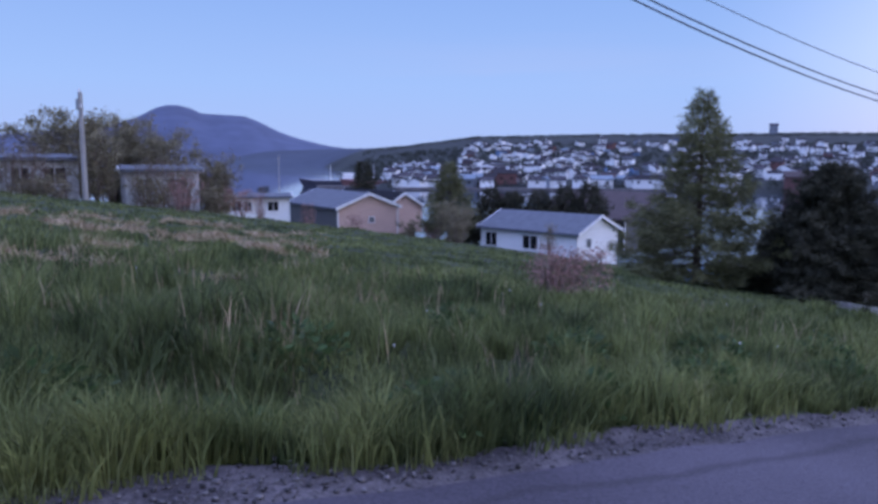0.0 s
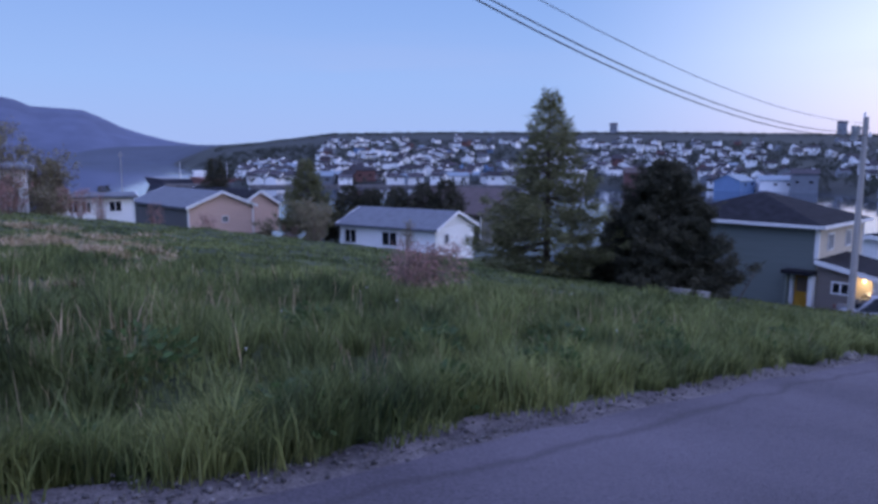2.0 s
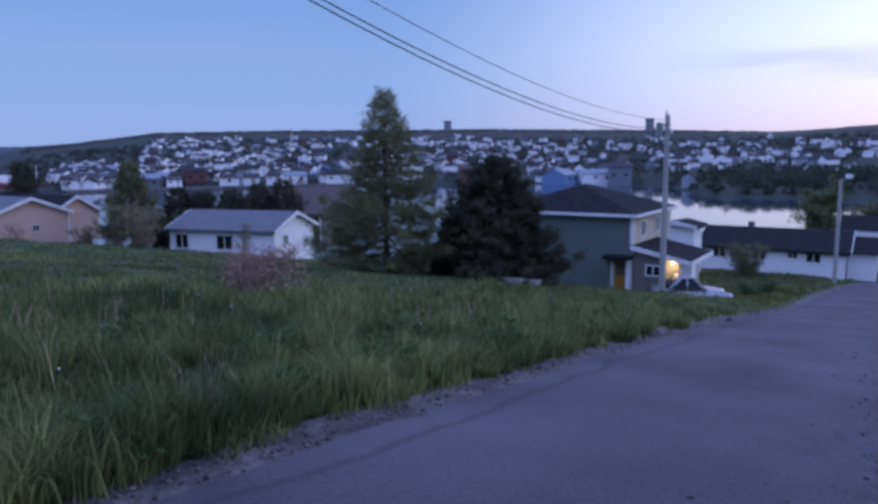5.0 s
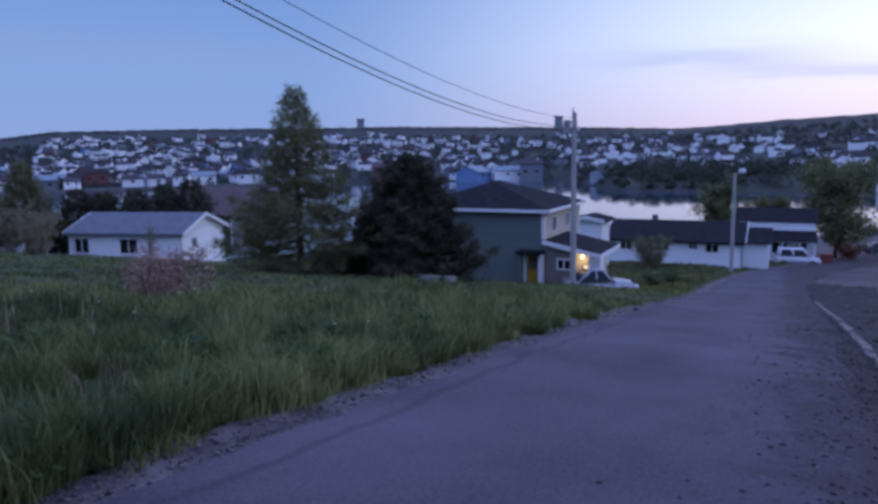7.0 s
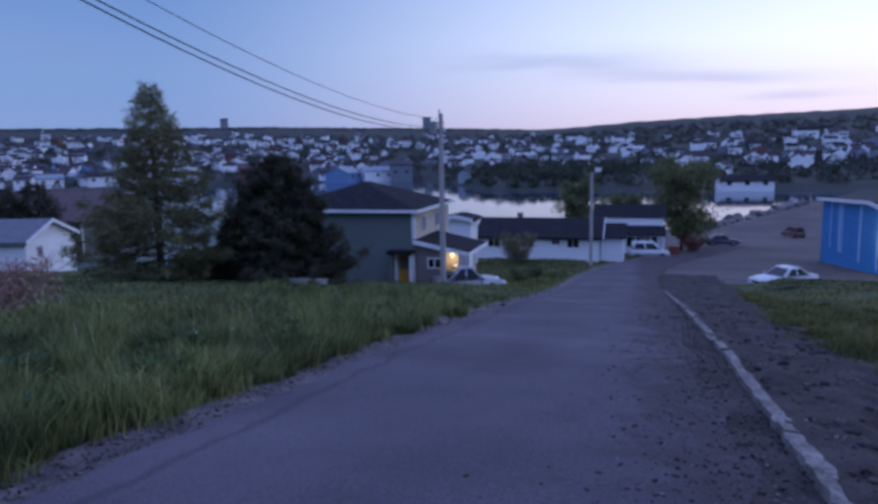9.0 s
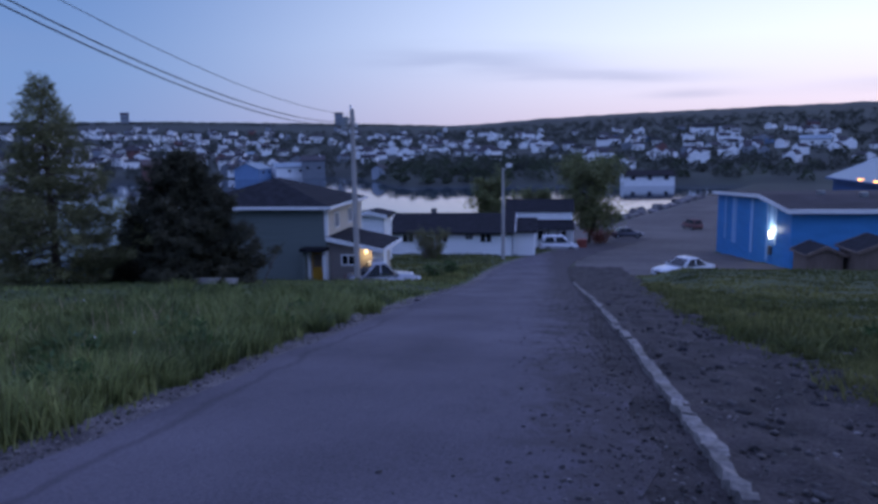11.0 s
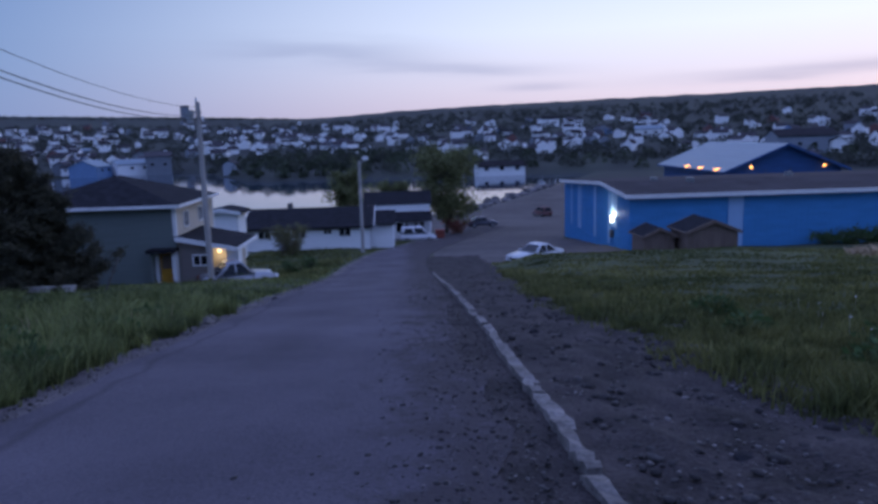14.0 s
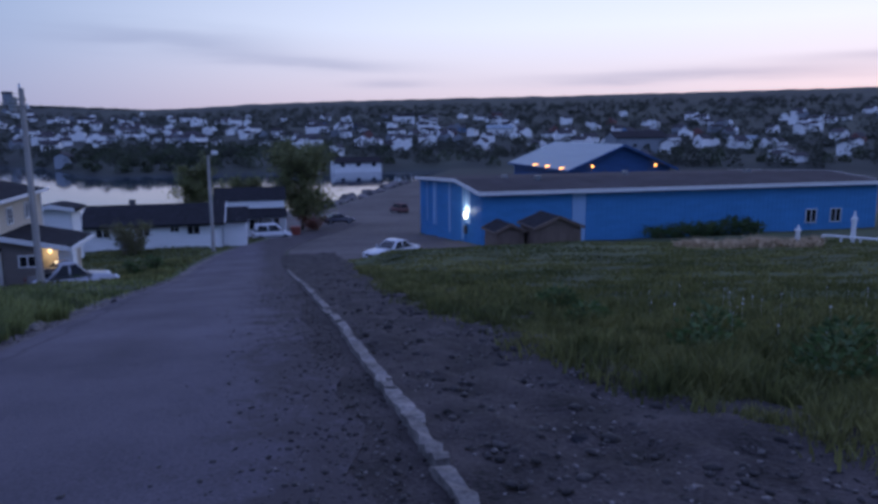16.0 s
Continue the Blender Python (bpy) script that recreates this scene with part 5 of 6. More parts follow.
def weed(x, y, r, seed):
    """A low rosette of broad leaves."""
    rng = np.random.default_rng(seed)
    n = 240
    a = rng.uniform(0, 6.28, n)
    q = rng.uniform(0, 1, n) ** 0.6 * r
    o = P(x, y)
    c = np.stack([q * np.cos(a), q * np.sin(a), rng.uniform(0.02, 0.42, n) * (1.1 - q / r * 0.6)], 1)
    d = np.stack([np.cos(a), np.sin(a), rng.uniform(0.0, 1.2, n)], 1) + rng.normal(0, 0.4, (n, 3))
    v, t = leaf_tris(c, d, 0.11, rng, 0.22)
    h = thing("weed", "bushy grey-green weed at the road edge", "weed", Matrix.Translation(o), group="weeds on the verge")
    add_np("foliage", v, t, M["leaf"], h)


for k, (x, y, r) in enumerate(((2.7, 4.2, 0.5), (4.4, 4.35, 0.35), (6.2, 4.5, 0.4), (-0.9, 4.6, 0.35), (8.6, 4.3, 0.35), (11.5, 4.5, 0.4), (7.0, -5.2, 0.35), (9.5, -5.0, 0.3), (5.5, -5.6, 0.4), (1.2, 4.5, 0.45), (0.2, 5.4, 0.5), (3.6, 5.2, 0.45), (5.4, 5.6, 0.4), (2.4, 6.2, 0.5), (-2.2, 5.2, 0.45), (7.6, 5.4, 0.4), (9.8, 5.2, 0.4), (4.8, 7.0, 0.45), (-1.0, 6.6, 0.5), (13.5, 4.6, 0.4), (12.0, -5.6, 0.35), (8.0, -6.0, 0.4), (6.4, -6.6, 0.35))):
    weed(x, y, r, 400 + k)

# ---------------------------------------------------------------- kerb, stones, litter


def road_z(x):
    return float(np.interp(x, LAND_X, LAND_Z))


def build_kerb():
    k = tagged(new("kerb"), "broken line of old concrete kerb blocks", "kerb", kind="structure")
    rng = random.Random(5)
    x = -5.0
    while x < 35.6:
        L = rng.uniform(0.7, 1.5)
        h = rng.uniform(0.055, 0.085)
        w = rng.uniform(0.075, 0.095)
        bm = bmesh.new()
        n = 9
        ring = []
        for i in range(n + 1):
            a = i / n * (L - 0.03)
            j = [rng.uniform(-0.022, 0.022) for _ in range(4)]
            ring.append([bm.verts.new(c) for c in ((a, -w + j[0], -0.12), (a, -w * 0.8 + j[0], h + j[1]), (a, w * 0.75 + j[2], h + j[3]), (a, w + j[2], -0.12))])
        for p, q in zip(ring, ring[1:]):
            for c in range(4):
                bm.faces.new((p[c], q[c], q[(c + 1) % 4], p[(c + 1) % 4]))
        bm.faces.new(ring[0][::-1])
        bm.faces.new(ring[-1])
        bmesh.ops.recalc_face_normals(bm, faces=bm.faces[:])
        o = part("kerb_block", bm, M["kerb"], k)
        slope = math.degrees(math.atan2(road_z(x + L) - road_z(x), L))
        o.matrix_local = pose(x, -1.53 + 0.09 * float(smooth(11, 2, x)) + rng.uniform(-0.02, 0.02), road_z(x) + 0.03, rng.uniform(-3, 3), -slope, rng.uniform(-0.9, 0.9))
        x += L + (rng.uniform(-0.02, 0.015) if rng.random() < 0.88 else rng.uniform(0.04, 0.14))


build_kerb()


def stones(name, label, n, area, r0, r1, seed, material, lift=0.03):
    """Scattered pebbles: little uneven lumps, joined."""
    rng = np.random.default_rng(seed)
    bm = bmesh.new()
    bmesh.ops.create_icosphere(bm, subdivisions=1, radius=1.0)
    base = np.array([v.co[:] for v in bm.verts])
    tri = np.array([[v.index for v in f.verts] for f in bm.faces])
    bm.free()
    xy = area(n, rng)
    V, T = [], []
    for i, (x, y) in enumerate(xy):
        r = r0 * (r1 / r0) ** (rng.uniform() ** 2)
        p = base * (1 + rng.normal(0, 0.18, (len(base), 1))) * r * [rng.uniform(0.8, 1.4), rng.uniform(0.7, 1.2), rng.uniform(0.35, 0.7)]
        a = rng.uniform(0, 6.28)
        p = p @ np.array([[math.cos(a), -math.sin(a), 0], [math.sin(a), math.cos(a), 0], [0, 0, 1]])
        V.append(p + [x, y, road_z(x) + lift + r * 0.2])
        T.append(tri + len(base) * i)
    tagged(new(name, mesh_np(name, np.vstack(V), np.vstack(T), material)), label, "stones", kind="stuff")


stones("track_gravel", "loose gravel and stones on the dirt track", 5200, lambda n, r: np.stack([np.exp(r.uniform(np.log(3.0), np.log(36), n)) - 1.5, r.uniform(-4.9, -1.66, n)], 1), 0.005, 0.032, 31, M["stone"], 0.06)
stones("track_clods", "dark clods and bits of bark on the dirt track", 2600, lambda n, r: np.stack([np.exp(r.uniform(np.log(3.0), np.log(36), n)) - 1.5, r.uniform(-4.9, -1.66, n)], 1), 0.010, 0.06, 34, M["darkstone"], 0.06)
stones("shoulder_gravel", "loose grey gravel along the grass verge", 4200, lambda n, r: np.stack([np.exp(r.uniform(np.log(2.0), np.log(36), n)) - 3.0, 3.62 + r.normal(0, 0.19, n)], 1), 0.005, 0.024, 32, M["stone"], 0.03)
stones("road_grit", "grit and small stones strewn on the asphalt", 4200, lambda n, r: np.stack([np.exp(r.uniform(np.log(2.5), np.log(34), n)) - 1.0, -1.42 + np.abs(r.normal(0, 0.8, n))], 1), 0.004, 0.026, 33, M["darkstone"], 0.045)
stones("pale_grit", "pale grit along the kerb", 1600, lambda n, r: np.stack([np.exp(r.uniform(np.log(2.5), np.log(30), n)) - 1.0, -1.3 + np.abs(r.normal(0, 0.45, n))], 1), 0.004, 0.018, 35, M["stone"], 0.045)


def rubble(x, y, L, turn, label, material, h=0.06):
    """A broken lump, rough all round."""
    bm = bmesh.new()
    bmesh.ops.create_icosphere(bm, subdivisions=2, radius=0.5)
    for v in bm.verts:
        v.co = v.co * (1 + 0.5 * noise.noise(v.co * 3 + Vector((x, y, 0))))
        v.co = Vector((v.co.x * L * 1.3, v.co.y * L * 0.8, v.co.z * h * 1.4))
    me = bpy.data.meshes.new("debris")
    bm.to_mesh(me)
    bm.free()
    me.materials.append(material)
    ob = tagged(new("debris", me), label, "debris")
    ob.matrix_world = pose(x, y, road_z(x) + 0.04, 0, 8, turn)


rubble(7.2, -2.85, 0.2, 20, "dark broken piece of wood on the dirt", M["roof"])
rubble(4.6, -2.55, 0.2, -25, "dark lump of asphalt on the dirt", M["roof"], 0.045)
rubble(10.6, -2.2, 0.14, 60, "small dark lump on the dirt", M["roof"])
rubble(7.2, -4.0, 0.3, -10, "pale stone on the dirt", M["kerb"], 0.08)
rubble(14.0, 3.72, 0.35, 15, "pale stone at the grass verge", M["kerb"], 0.13)
rubble(14.5, 3.78, 0.25, -30, "pale stone at the grass verge", M["kerb"], 0.12)
rubble(13.6, 3.8, 0.22, 50, "pale stone at the grass verge", M["kerb"], 0.1)
rubble(19.5, 3.4, 0.2, 0, "dark clod on the road edge", M["roof"], 0.07)
rubble(17.5, -0.7, 0.16, 0, "dark clod on the road", M["roof"], 0.05)

# ---------------------------------------------------------------- yard things


def yard_things():
    o = P(28.4, 20.6)
    o.z = -4.4
    b = thing("covered_boat", "small boat under a pale blue tarpaulin", "boat", Matrix.Translation(o) @ pose(0, 0, 0, 0, 0, -50))
    part("hull", prism([(-1.0, 0.3), (-0.75, 0.0), (0.75, 0.0), (1.0, 0.3), (0.95, 0.55), (-0.95, 0.55)], "y", -0.5, 0.5), M["white"], b)
    part("tarpaulin", prism([(-1.05, 0.45), (-1.0, 0.8), (0.0, 1.15), (1.0, 0.8), (1.05, 0.45)], "y", -0.55, 0.55), M["paleblue"], b)
    p = thing("leaning_stake", "pale leaning wooden stake beside the spruce", "stake", Matrix.Translation(P(27.4, 11.2)))
    part("post", rod((0, 0.25, -0.3), (0.1, -0.45, 1.25), 0.04, 0.03, 7), M["kerb"], p)
    q = thing("plank_pile", "low pile of old planks under the spruce", "planks", Matrix.Translation(P(26.8, 13.0)))
    for i in range(5):
        part("plank", box(-0.1 + 0.03 * i, -0.8 + 0.1 * (i % 2), 0.05 * i, 0.12 + 0.03 * i, 0.8 + 0.08 * i, 0.05 * i + 0.04), M["pole"], q)
    for x, y, k in ((36.2, -31.9, 0.68), (34.2, -34.0, 1.0)):
        g = thing("gate_pillar", "white turned gate pillar in the grass", "pillar", Matrix.Translation(P(x, y)), group="white pillars")
        part("shaft", rod((0, 0, -0.3), (0, 0, 1.35 * k), 0.15, 0.12, 12), M["trim"], g)
        part("cap", rod((0, 0, 1.35 * k), (0, 0, 1.47 * k), 0.2, 0.18, 12), M["trim"], g)
        part("finial", rod((0, 0, 1.47 * k), (0, 0, 1.9 * k), 0.11, 0.03, 12), M["trim"], g)
    o = P(35.2, -32.8)
    r = thing("white_rail", "low white board rail beside the pillars", "rail", Matrix.Translation(o))
    part("board", rod((0, 0, 0.55), (-2.6, -1.6, 0.6), 0.06, 0.06, 6), M["trim"], r)
    for k in range(4):
        part("post", box(-0.85 * k - 0.04, -0.52 * k - 0.04, -0.4, -0.85 * k + 0.04, -0.52 * k + 0.04, 0.56), M["trim"], r)


yard_things()
utility_pole(5.1, 44.0, 5.2, "utility_pole", "tall pole among bare shrubs")
mast = thing("thin_mast", "thin pale mast behind the pink house", "mast", Matrix.Translation(P(26.2, 70.5)))
part("post", rod((0, 0, -0.5), (0, 0, 2.0 - P(26.2, 70.5).z), 0.06, 0.035, 8), M["pole"], mast)
part("crosspiece", box(-0.25, -0.02, 1.6 - P(26.2, 70.5).z, 0.25, 0.02, 1.66 - P(26.2, 70.5).z), M["pole"], mast)
for k, (y, H) in enumerate(((-31.6, 0.8), (-33.4, 1.1), (-35.2, 1.0), (-37.0, 1.3), (-38.8, 1.4), (-40.4, 1.0))):
    broadleaf("shrub", "low dark green hedge shrub before the blue hall", 51.0 + 0.3 * (k % 2), y, H, 1.9, M["leaf"], 80 + k, stems=8, limbs=50, leaf=0.16, count=1700, category="shrub")
for k, (x, y) in enumerate(((40.2, 6.2), (35.3, 8.2), (43.0, 5.6))):
    broadleaf("shrub", "low dark weeds beside the parked car", x, y, 0.7, 0.9, M["leaf"], 90 + k, stems=7, limbs=30, leaf=0.12, count=700, category="shrub")

# ---------------------------------------------------------------- the town across the water


def town_master(W, L, H, R, wall, roof, label, k):
    h = thing("town_house", label, "house", group="houses of the far town")
    gable_body(h, -W / 2, W / 2, -L / 2, L / 2, -3.0, H, R, "y", wall)
    for s in (-1, 1):
        part("roof_slope", prism([(0.0, R + 0.05), (s * (W / 2 + 0.5), H - 0.25), (s * (W / 2 + 0.5), H + 0.1), (0.0, R + 0.4)], "y", -L / 2 - 0.4, L / 2 + 0.4), roof, h)
    for s in (-1, 1):
        for y in (-L / 4, L / 4):
            part("window", box(s * W / 2 - 0.05, y - 0.6, H - 1.9, s * W / 2 + 0.05, y + 0.6, H - 0.7), M["glass"], h)
    part("window", box(-0.6, -L / 2 - 0.05, H - 1.9, 0.6, -L / 2 + 0.05, H - 0.7), M["glass"], h)
    if k % 2:
        part("chimney", box(0.6, 0.5, R - 0.8, 1.2, 1.1, R + 1.1), M["town_red"], h)
    return h


MASTERS = [
    town_master(8, 10, 3.2, 5.2, M["town_white"], M["town_roof"], "small white house with dark roof", 0),
    town_master(8, 9, 5.6, 7.4, M["town_white"], M["town_roof"], "two-storey white house with dark roof", 1),
    town_master(9, 14, 3.4, 5.0, M["town_white"], M["town_roof"], "long white house with low dark roof", 2),
    town_master(8, 10, 4.4, 6.4, M["town_grey"], M["town_roof"], "grey house with dark roof", 3),
    town_master(7, 9, 5.2, 7.4, M["town_red"], M["town_roof"], "red-brown house with dark roof", 5),
    town_master(8, 9, 3.4, 5.6, M["town_blue"], M["town_roof"], "blue house with dark roof", 7),
    town_master(8, 10, 3.4, 5.4, M["town_grey"], M["roofpale"], "grey house with pale roof", 2),
]


def spots(n, seed, lo, hi):
    """Places on the far slope: bearing, distance, thickest near the water."""
    rng = np.random.default_rng(seed)
    out = []
    while len(out) < n:
        b = -4 + 116 * rng.uniform() ** 1.2
        s0 = (390 if b < 42 else 300) + (90 if 44 < b < 60 else 0)
        f = rng.uniform() ** 1.5
        d = s0 + (hi - s0) * (lo + (1 - lo) * f)
        a = radians(57 - b)
        x, y = d * math.cos(a), d * math.sin(a)
        if b < 2 and d > 620:
            continue
        if b > 36 and rng.uniform() < 0.36 + 0.4 * math.sin(b * 0.9 + d * 0.02):
            continue
        top = np.interp(b, [-4, 3, 12, 40, 52, 60, 112], [0.5, 1.25, 1.5, 1.25, 0.75, 0.75, 1.0]) - 0.5 * rng.uniform() ** 2
        if math.degrees(math.atan2(float(land(x, y)) - 1.65, d)) > top:
            continue
        if b > 66 and d < 330 and rng.uniform() < 0.5:
            continue
        # streets run level along the slope
        out.append((x, y, b, d))
    return out


def build_town():
    rng = random.Random(9)
    used = set()
    for k, (x, y, b, d) in enumerate(spots(290, 101, 0.0, 980)):
        i = rng.choices(range(7), weights=(40, 30, 14, 9, 3, 2, 4))[0]
        s = rng.uniform(0.62, 0.95) * (0.82 if b > 46 else 1.0)
        m = Matrix.Translation(P(x, y, 0.4)) @ pose(0, 0, 0, 0, 0, rng.choice((0, 20, 90, 110, 45)) + rng.uniform(-8, 8)) @ Matrix.Diagonal((s, s, s, 1))
        if i not in used:
            MASTERS[i].matrix_world = m
            used.add(i)
        else:
            c = copy_thing(MASTERS[i], m)
            c.scale = (s, s, s)
    # the rest, too far to count
    V, F, mi = [], [], []
    for x, y, b, d in spots(430, 202, 0.06, 1180):
        W, L, H = rng.uniform(4, 7), rng.uniform(5, 10), rng.uniform(2.4, 4.4)
        R = H + rng.uniform(1.4, 2.4)
        o = P(x, y)
        a = rng.choice((0.0, 0.4, 1.57, 1.9, 0.8)) + rng.uniform(-0.15, 0.15)
        c, s = math.cos(a), math.sin(a)
        n = len(V)
        for p, q, z in ((-W, -L, -3), (W, -L, -3), (W, L, -3), (-W, L, -3), (-W, -L, H), (W, -L, H), (W, L, H), (-W, L, H), (0, -L, R), (0, L, R)):
            V.append((o.x + (p * c - q * s) / 2, o.y + (p * s + q * c) / 2, o.z + z))
        white = rng.random()
        w = 0 if white < 0.78 else (1 if white < 0.93 else (2 if white < 0.97 else 3))
        for f in ((0, 1, 5, 8, 4), (2, 3, 7, 9, 6), (1, 2, 6, 5), (3, 0, 4, 7)):
            F.append([n + i for i in f])
            mi.append(w)
        for f in ((5, 6, 9, 8), (7, 4, 8, 9)):
            F.append([n + i for i in f])
            mi.append(4)
    me = mesh_from("far_houses", V, F, M["town_white"])
    for k in ("town_grey", "town_red", "town_blue", "town_roof"):
        me.materials.append(M[k])
    me.polygons.foreach_set("material_index", mi)
    tagged(new("far_houses", me), "countless small houses up the far hillside", "houses", kind="stuff")


build_town()


def polar(b, d, dz=0.0):
    a = radians(57 - b)
    return P(d * math.cos(a), d * math.sin(a), dz)


def warehouse(b, d, L, W, H, turn, wall, roof, label):
    o = polar(b, d)
    o.z = max(o.z, SEA + 1.0)
    h = thing("warehouse", label, "warehouse", Matrix.Translation(o) @ pose(0, 0, 0, 0, 0, turn + 57 - b))
    gable_body(h, -W / 2, W / 2, -L / 2, L / 2, -3.0, H, H + 0.22 * W, "y", wall)
    for s in (-1, 1):
        part("roof_slope", prism([(0.0, H + 0.22 * W), (s * (W / 2 + 0.5), H - 0.15), (s * (W / 2 + 0.5), H + 0.15), (0.0, H + 0.22 * W + 0.3)], "y", -L / 2 - 0.4, L / 2 + 0.4), roof, h)
    for k in range(int(L / 6)):
        part("window", box(-W / 2 - 0.06, -L / 2 + 3 + 6 * k - 0.8, H * 0.45, -W / 2 + 0.02, -L / 2 + 3 + 6 * k + 0.8, H * 0.45 + 1.2), M["glass"], h)


for b, d, L, W, H, turn, wall, roof, label in (
        (-2.0, 402, 24, 10, 3.6, 5, "town_white", "town_roof", "long white waterfront shed"),
        (1.8, 396, 16, 10, 4.5, -8, "town_grey", "roofpale", "grey harbour shed with pale roof"),
        (5.2, 408, 13, 9, 6, 12, "town_red", "town_roof", "red-brown waterfront building with dark roof"),
        (8.6, 398, 20, 9, 3.4, -4, "town_white", "town_roof", "plain white waterfront shed"),
        (12.5, 400, 16, 9, 3.6, 6, "town_white", "roofpale", "white waterfront shed with pale roof"),
        (16.5, 400, 18, 9, 4, 0, "town_white", "town_roof", "plain white waterfront shed"),
        (27.4, 396, 22, 12, 7, 5, "town_red", "roofbrown", "red-brown brick building by the water"),
        (33.8, 388, 14, 14, 4, 60, "town_blue", "roofpale", "blue shed beside the water"),
        (36.5, 392, 16, 10, 4.5, 15, "town_white", "roofpale", "white fish shed by the water"),
        (38.4, 385, 12, 10, 8, 0, "town_grey", "town_roof", "grey store by the water"),
        (64.6, 276, 18, 8, 2.6, 14, "town_white", "town_roof", "long white boathouse by the inlet"),
        (76.0, 440, 15, 9, 4.5, 0, "town_white", "roofpale", "white school building on the slope"),
        (86.5, 330, 24, 12, 7, 25, "town_grey", "town_roof", "grey hall on the flat"),
        (68.5, 570, 14, 9, 6, 10, "town_white", "town_roof", "tall white church hall on the slope"),
        (24.9, 1190, 12, 12, 13, 0, "town_grey", "town_roof", "dark water tower block on the ridge"),
        (40.5, 1190, 13, 12, 17, 0, "town_grey", "town_roof", "grey apartment block on the ridge")):
    warehouse(b, d, L, W, H, turn, M[wall], M[roof], label)


def ship(b, d, L, turn, hull, label):
    o = polar(b, d)
    o.z = SEA
    h = thing("ship", label, "ship", Matrix.Translation(o) @ pose(0, 0, 0, 0, 0, 57 - b + turn))
    part("hull", poly([(-3, -L / 2, 3.2), (3, -L / 2, 3.2), (3, L / 2 - 6, 3.6), (0, L / 2 + 2, 5.0), (-3, L / 2 - 6, 3.6), (-2.4, -L / 2 + 1, -1), (2.4, -L / 2 + 1, -1), (2.4, L / 2 - 8, -1), (0, L / 2 - 1, -1), (-2.4, L / 2 - 8, -1)],
                      [(0, 1, 2, 3, 4), (5, 6, 7, 8, 9), (0, 1, 6, 5), (1, 2, 7, 6), (2, 3, 8, 7), (3, 4, 9, 8), (4, 0, 5, 9)]), hull, h)
    part("wheelhouse", box(-2.2, -L / 2 + 3, 3.2, 2.2, -L / 2 + 10, 8.0, 0.2), M["town_white"], h)
    part("bridge_window", box(-2.25, -L / 2 + 9.9, 6.2, 2.25, -L / 2 + 10.05, 7.2), M["glass"], h)
    part("mast", rod((0, 0, 3), (0, 0, 13), 0.25, 0.12), M["trim"], h)


ship(-8.6, 430, 34, 10, M["paint_dark"], "dark-hulled trawler at the quay")
ship(-5.2, 420, 36, 5, M["town_red"], "red-hulled trawler at the quay")


def quay():
    h = tagged(new("quay"), "low grey harbour quay on the town shore", "quay", kind="structure")
    for k in range(24):
        b = -9.0 + k * 1.25
        o = polar(b, 386 if b > -3 else 410)
        p = part("quay_wall", box(-3, -4.8, -4, 3, 4.8, 1.3), M["rock"], h)
        p.matrix_local = Matrix.Translation((o.x, o.y, SEA)) @ pose(0, 0, 0, 0, 0, 57 - b)


quay()


def woods(name, label, n, seed, place, h0, h1, leaf, tufts, material, lean=0.33):
    """Many far trees: each a ragged spire or mound of small tufts."""
    rng = np.random.default_rng(seed)
    xy = np.array([place(rng) for k in range(int(n * 1.15))])
    z = land(xy[:, 0], xy[:, 1])
    ok = z > SEA + 0.6
    xy, z = xy[ok][:n], z[ok][:n]
    C, D = [], []
    for (x, y), g in zip(xy, z):
        H = rng.uniform(h0, h1)
        f = rng.uniform(0, 1, tufts) ** 1.3
        r = H * lean * (1 - f) ** 0.7 + 0.2
        a = rng.uniform(0, 6.28, tufts)
        q = np.sqrt(rng.uniform(0, 1, tufts))
        C.append(np.stack([x + r * q * np.cos(a), y + r * q * np.sin(a), g + H * f * 0.95], 1))
        D.append(np.stack([np.cos(a), np.sin(a), rng.uniform(-0.3, 0.9, tufts)], 1))
    v, t = leaf_tris(np.vstack(C), np.vstack(D), leaf, rng, 0.42)
    tagged(new(name, mesh_np(name, v, t, material)), label, "trees", kind="stuff")


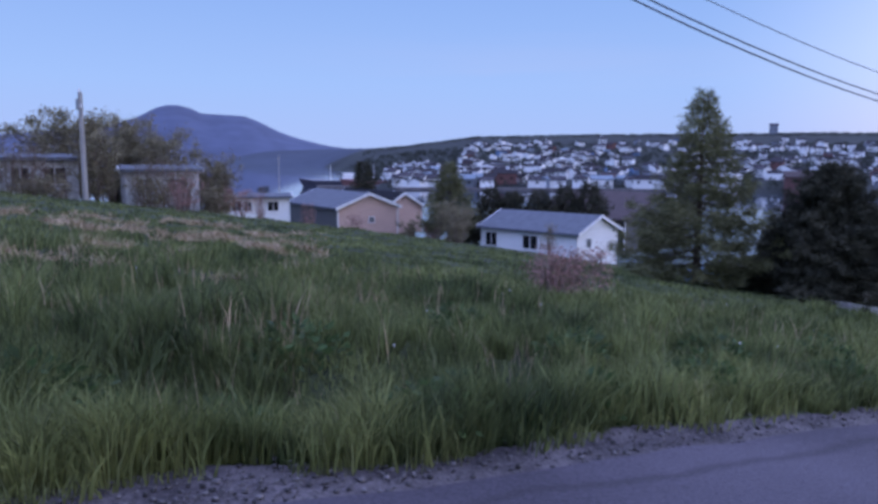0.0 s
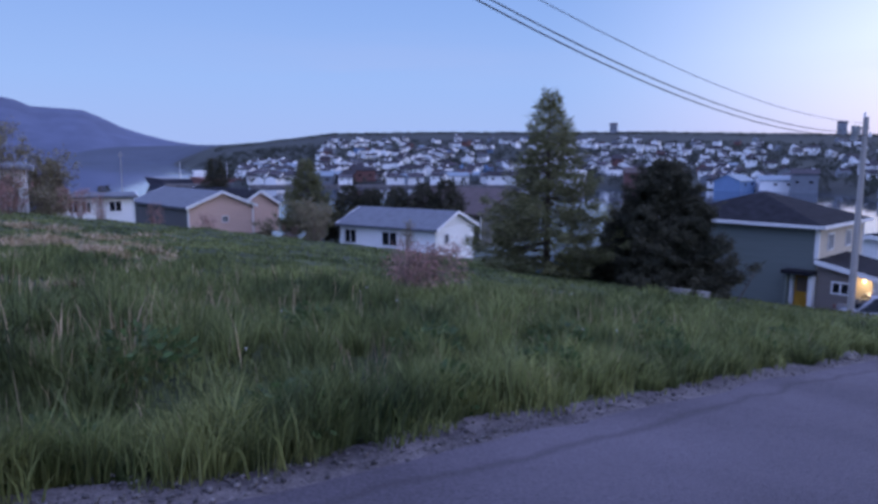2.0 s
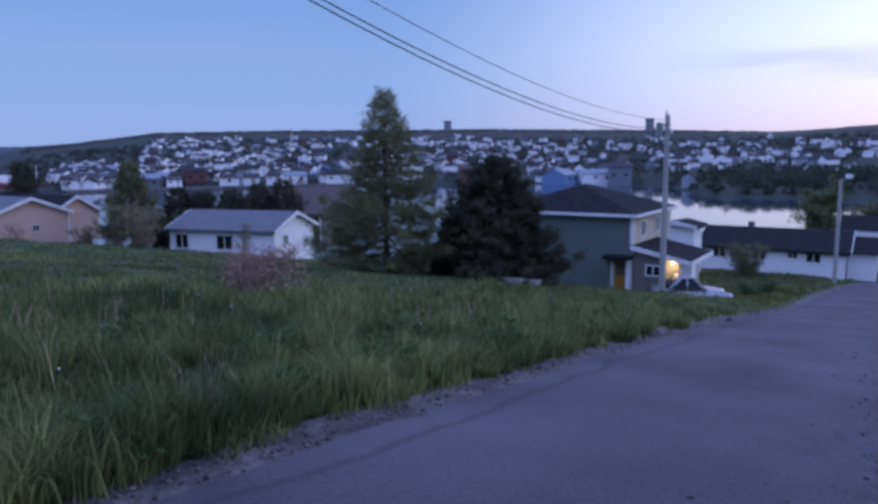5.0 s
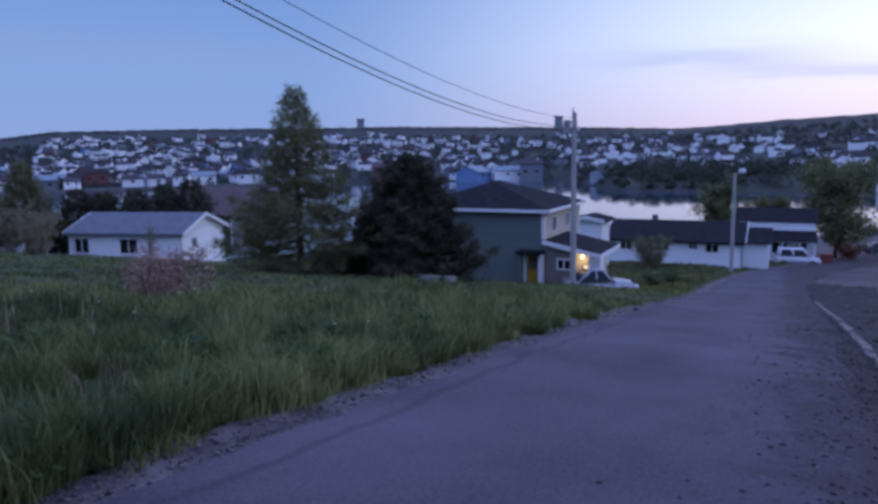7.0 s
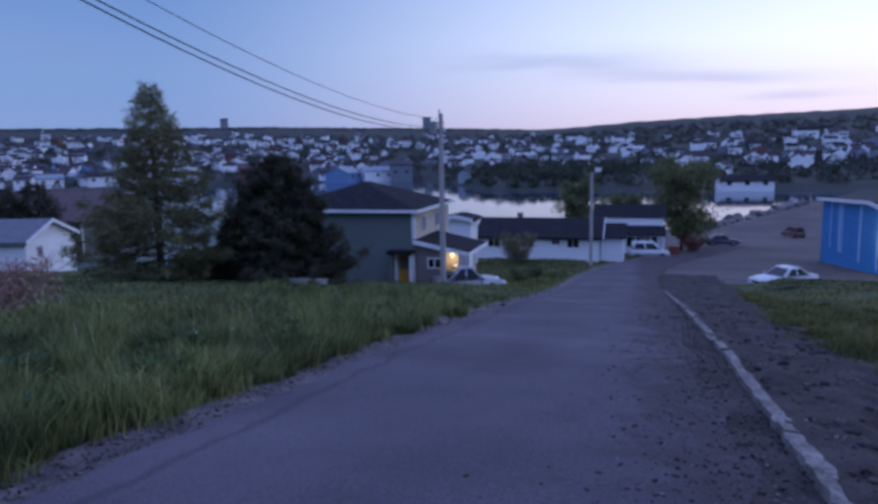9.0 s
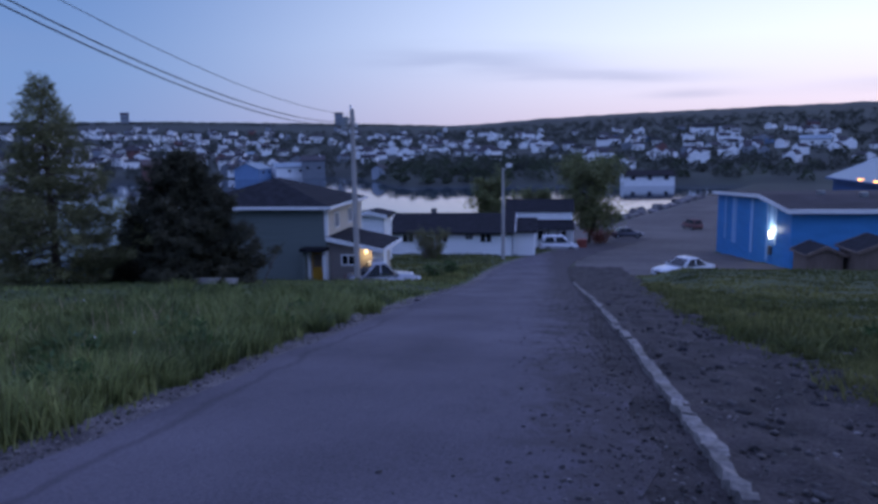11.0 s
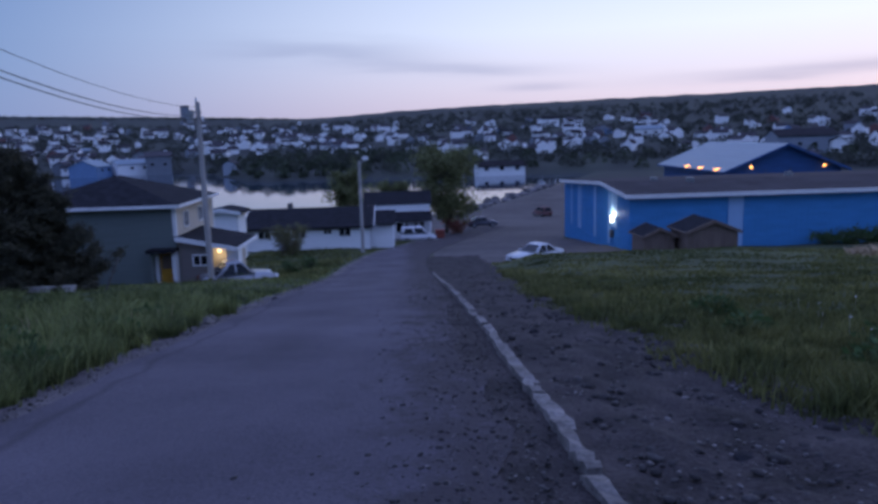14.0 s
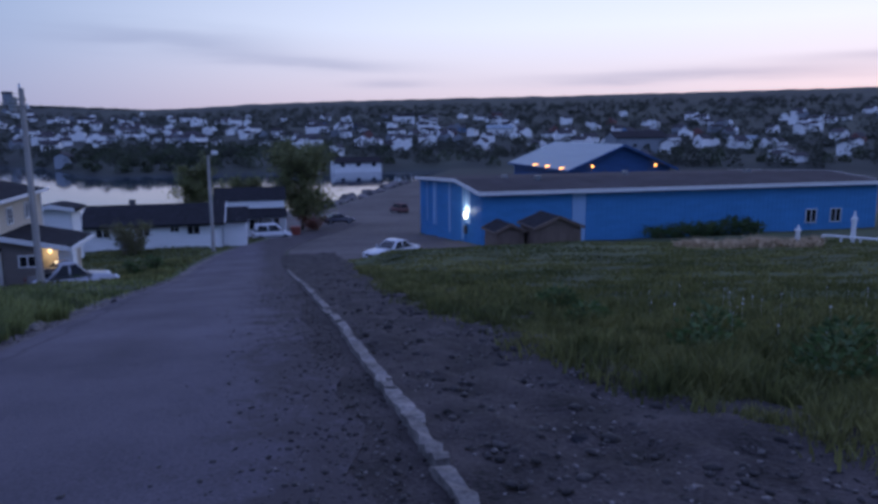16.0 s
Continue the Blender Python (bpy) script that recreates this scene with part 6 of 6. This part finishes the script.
def on_slope(rng):
    b = rng.uniform(-12, 112)
    s0 = 392 if b < 42 else 285
    d = s0 + (880 - s0) * rng.uniform()
    a = radians(57 - b)
    return d * math.cos(a), d * math.sin(a)


def on_ridge(rng):
    b = rng.uniform(-6, 48)
    d = rng.uniform(1080, 1330)
    a = radians(57 - b)
    return d * math.cos(a), d * math.sin(a)


def on_bank(rng):
    b = rng.uniform(42, 63) if rng.uniform() < 0.75 else rng.uniform(66, 112)
    d = rng.uniform(284, 400)
    a = radians(57 - b)
    return d * math.cos(a), d * math.sin(a)


woods("hillside_trees", "dark bushes and trees among the far houses", 3600, 301, on_slope, 2.0, 5.0, 1.1, 60, M["woods"], 0.8)
woods("ridge_woods", "dark woods along the far ridge", 1500, 302, on_ridge, 0.5, 1.3, 1.4, 24, M["woods"], 2.6)
woods("bank_trees", "dark leafy trees along the far bank", 330, 303, on_bank, 1.2, 4.6, 0.8, 130, M["leafdark"], 0.7)


def near_hedge(rng):
    x = rng.uniform(22, 62)
    return x, 74 - 0.62 * (x - 30) + rng.uniform(4, 16)


woods("back_hedge", "dark hedge trees behind the lower houses", 60, 304, near_hedge, 2.6, 4.6, 0.5, 380, M["spruce"], 0.4)


def shore_rocks():
    rng = np.random.default_rng(77)

    def area(n, r):
        t = r.uniform(0, 1, n)
        return np.stack([150 + 68 * t + r.normal(0, 1.5, n), -13 - 32 * t + r.normal(0, 1.2, n)], 1)
    bm = bmesh.new()
    for x, y in area(90, rng):
        s = rng.uniform(0.4, 1.4)
        bmesh.ops.create_icosphere(bm, subdivisions=1, radius=s, matrix=Matrix.Translation((x, y, max(SEA, float(land(x, y))) + s * 0.2)) @ Matrix.Diagonal((1.3, 1.0, 0.6, 1)))
    for v in bm.verts:
        v.co += Vector(rng.normal(0, 0.12, 3))
    me = bpy.data.meshes.new("shore_rocks")
    bm.to_mesh(me)
    bm.free()
    me.materials.append(M["rock"])
    tagged(new("shore_rocks", me), "grey boulders along the inlet shore", "rocks", kind="stuff")


shore_rocks()
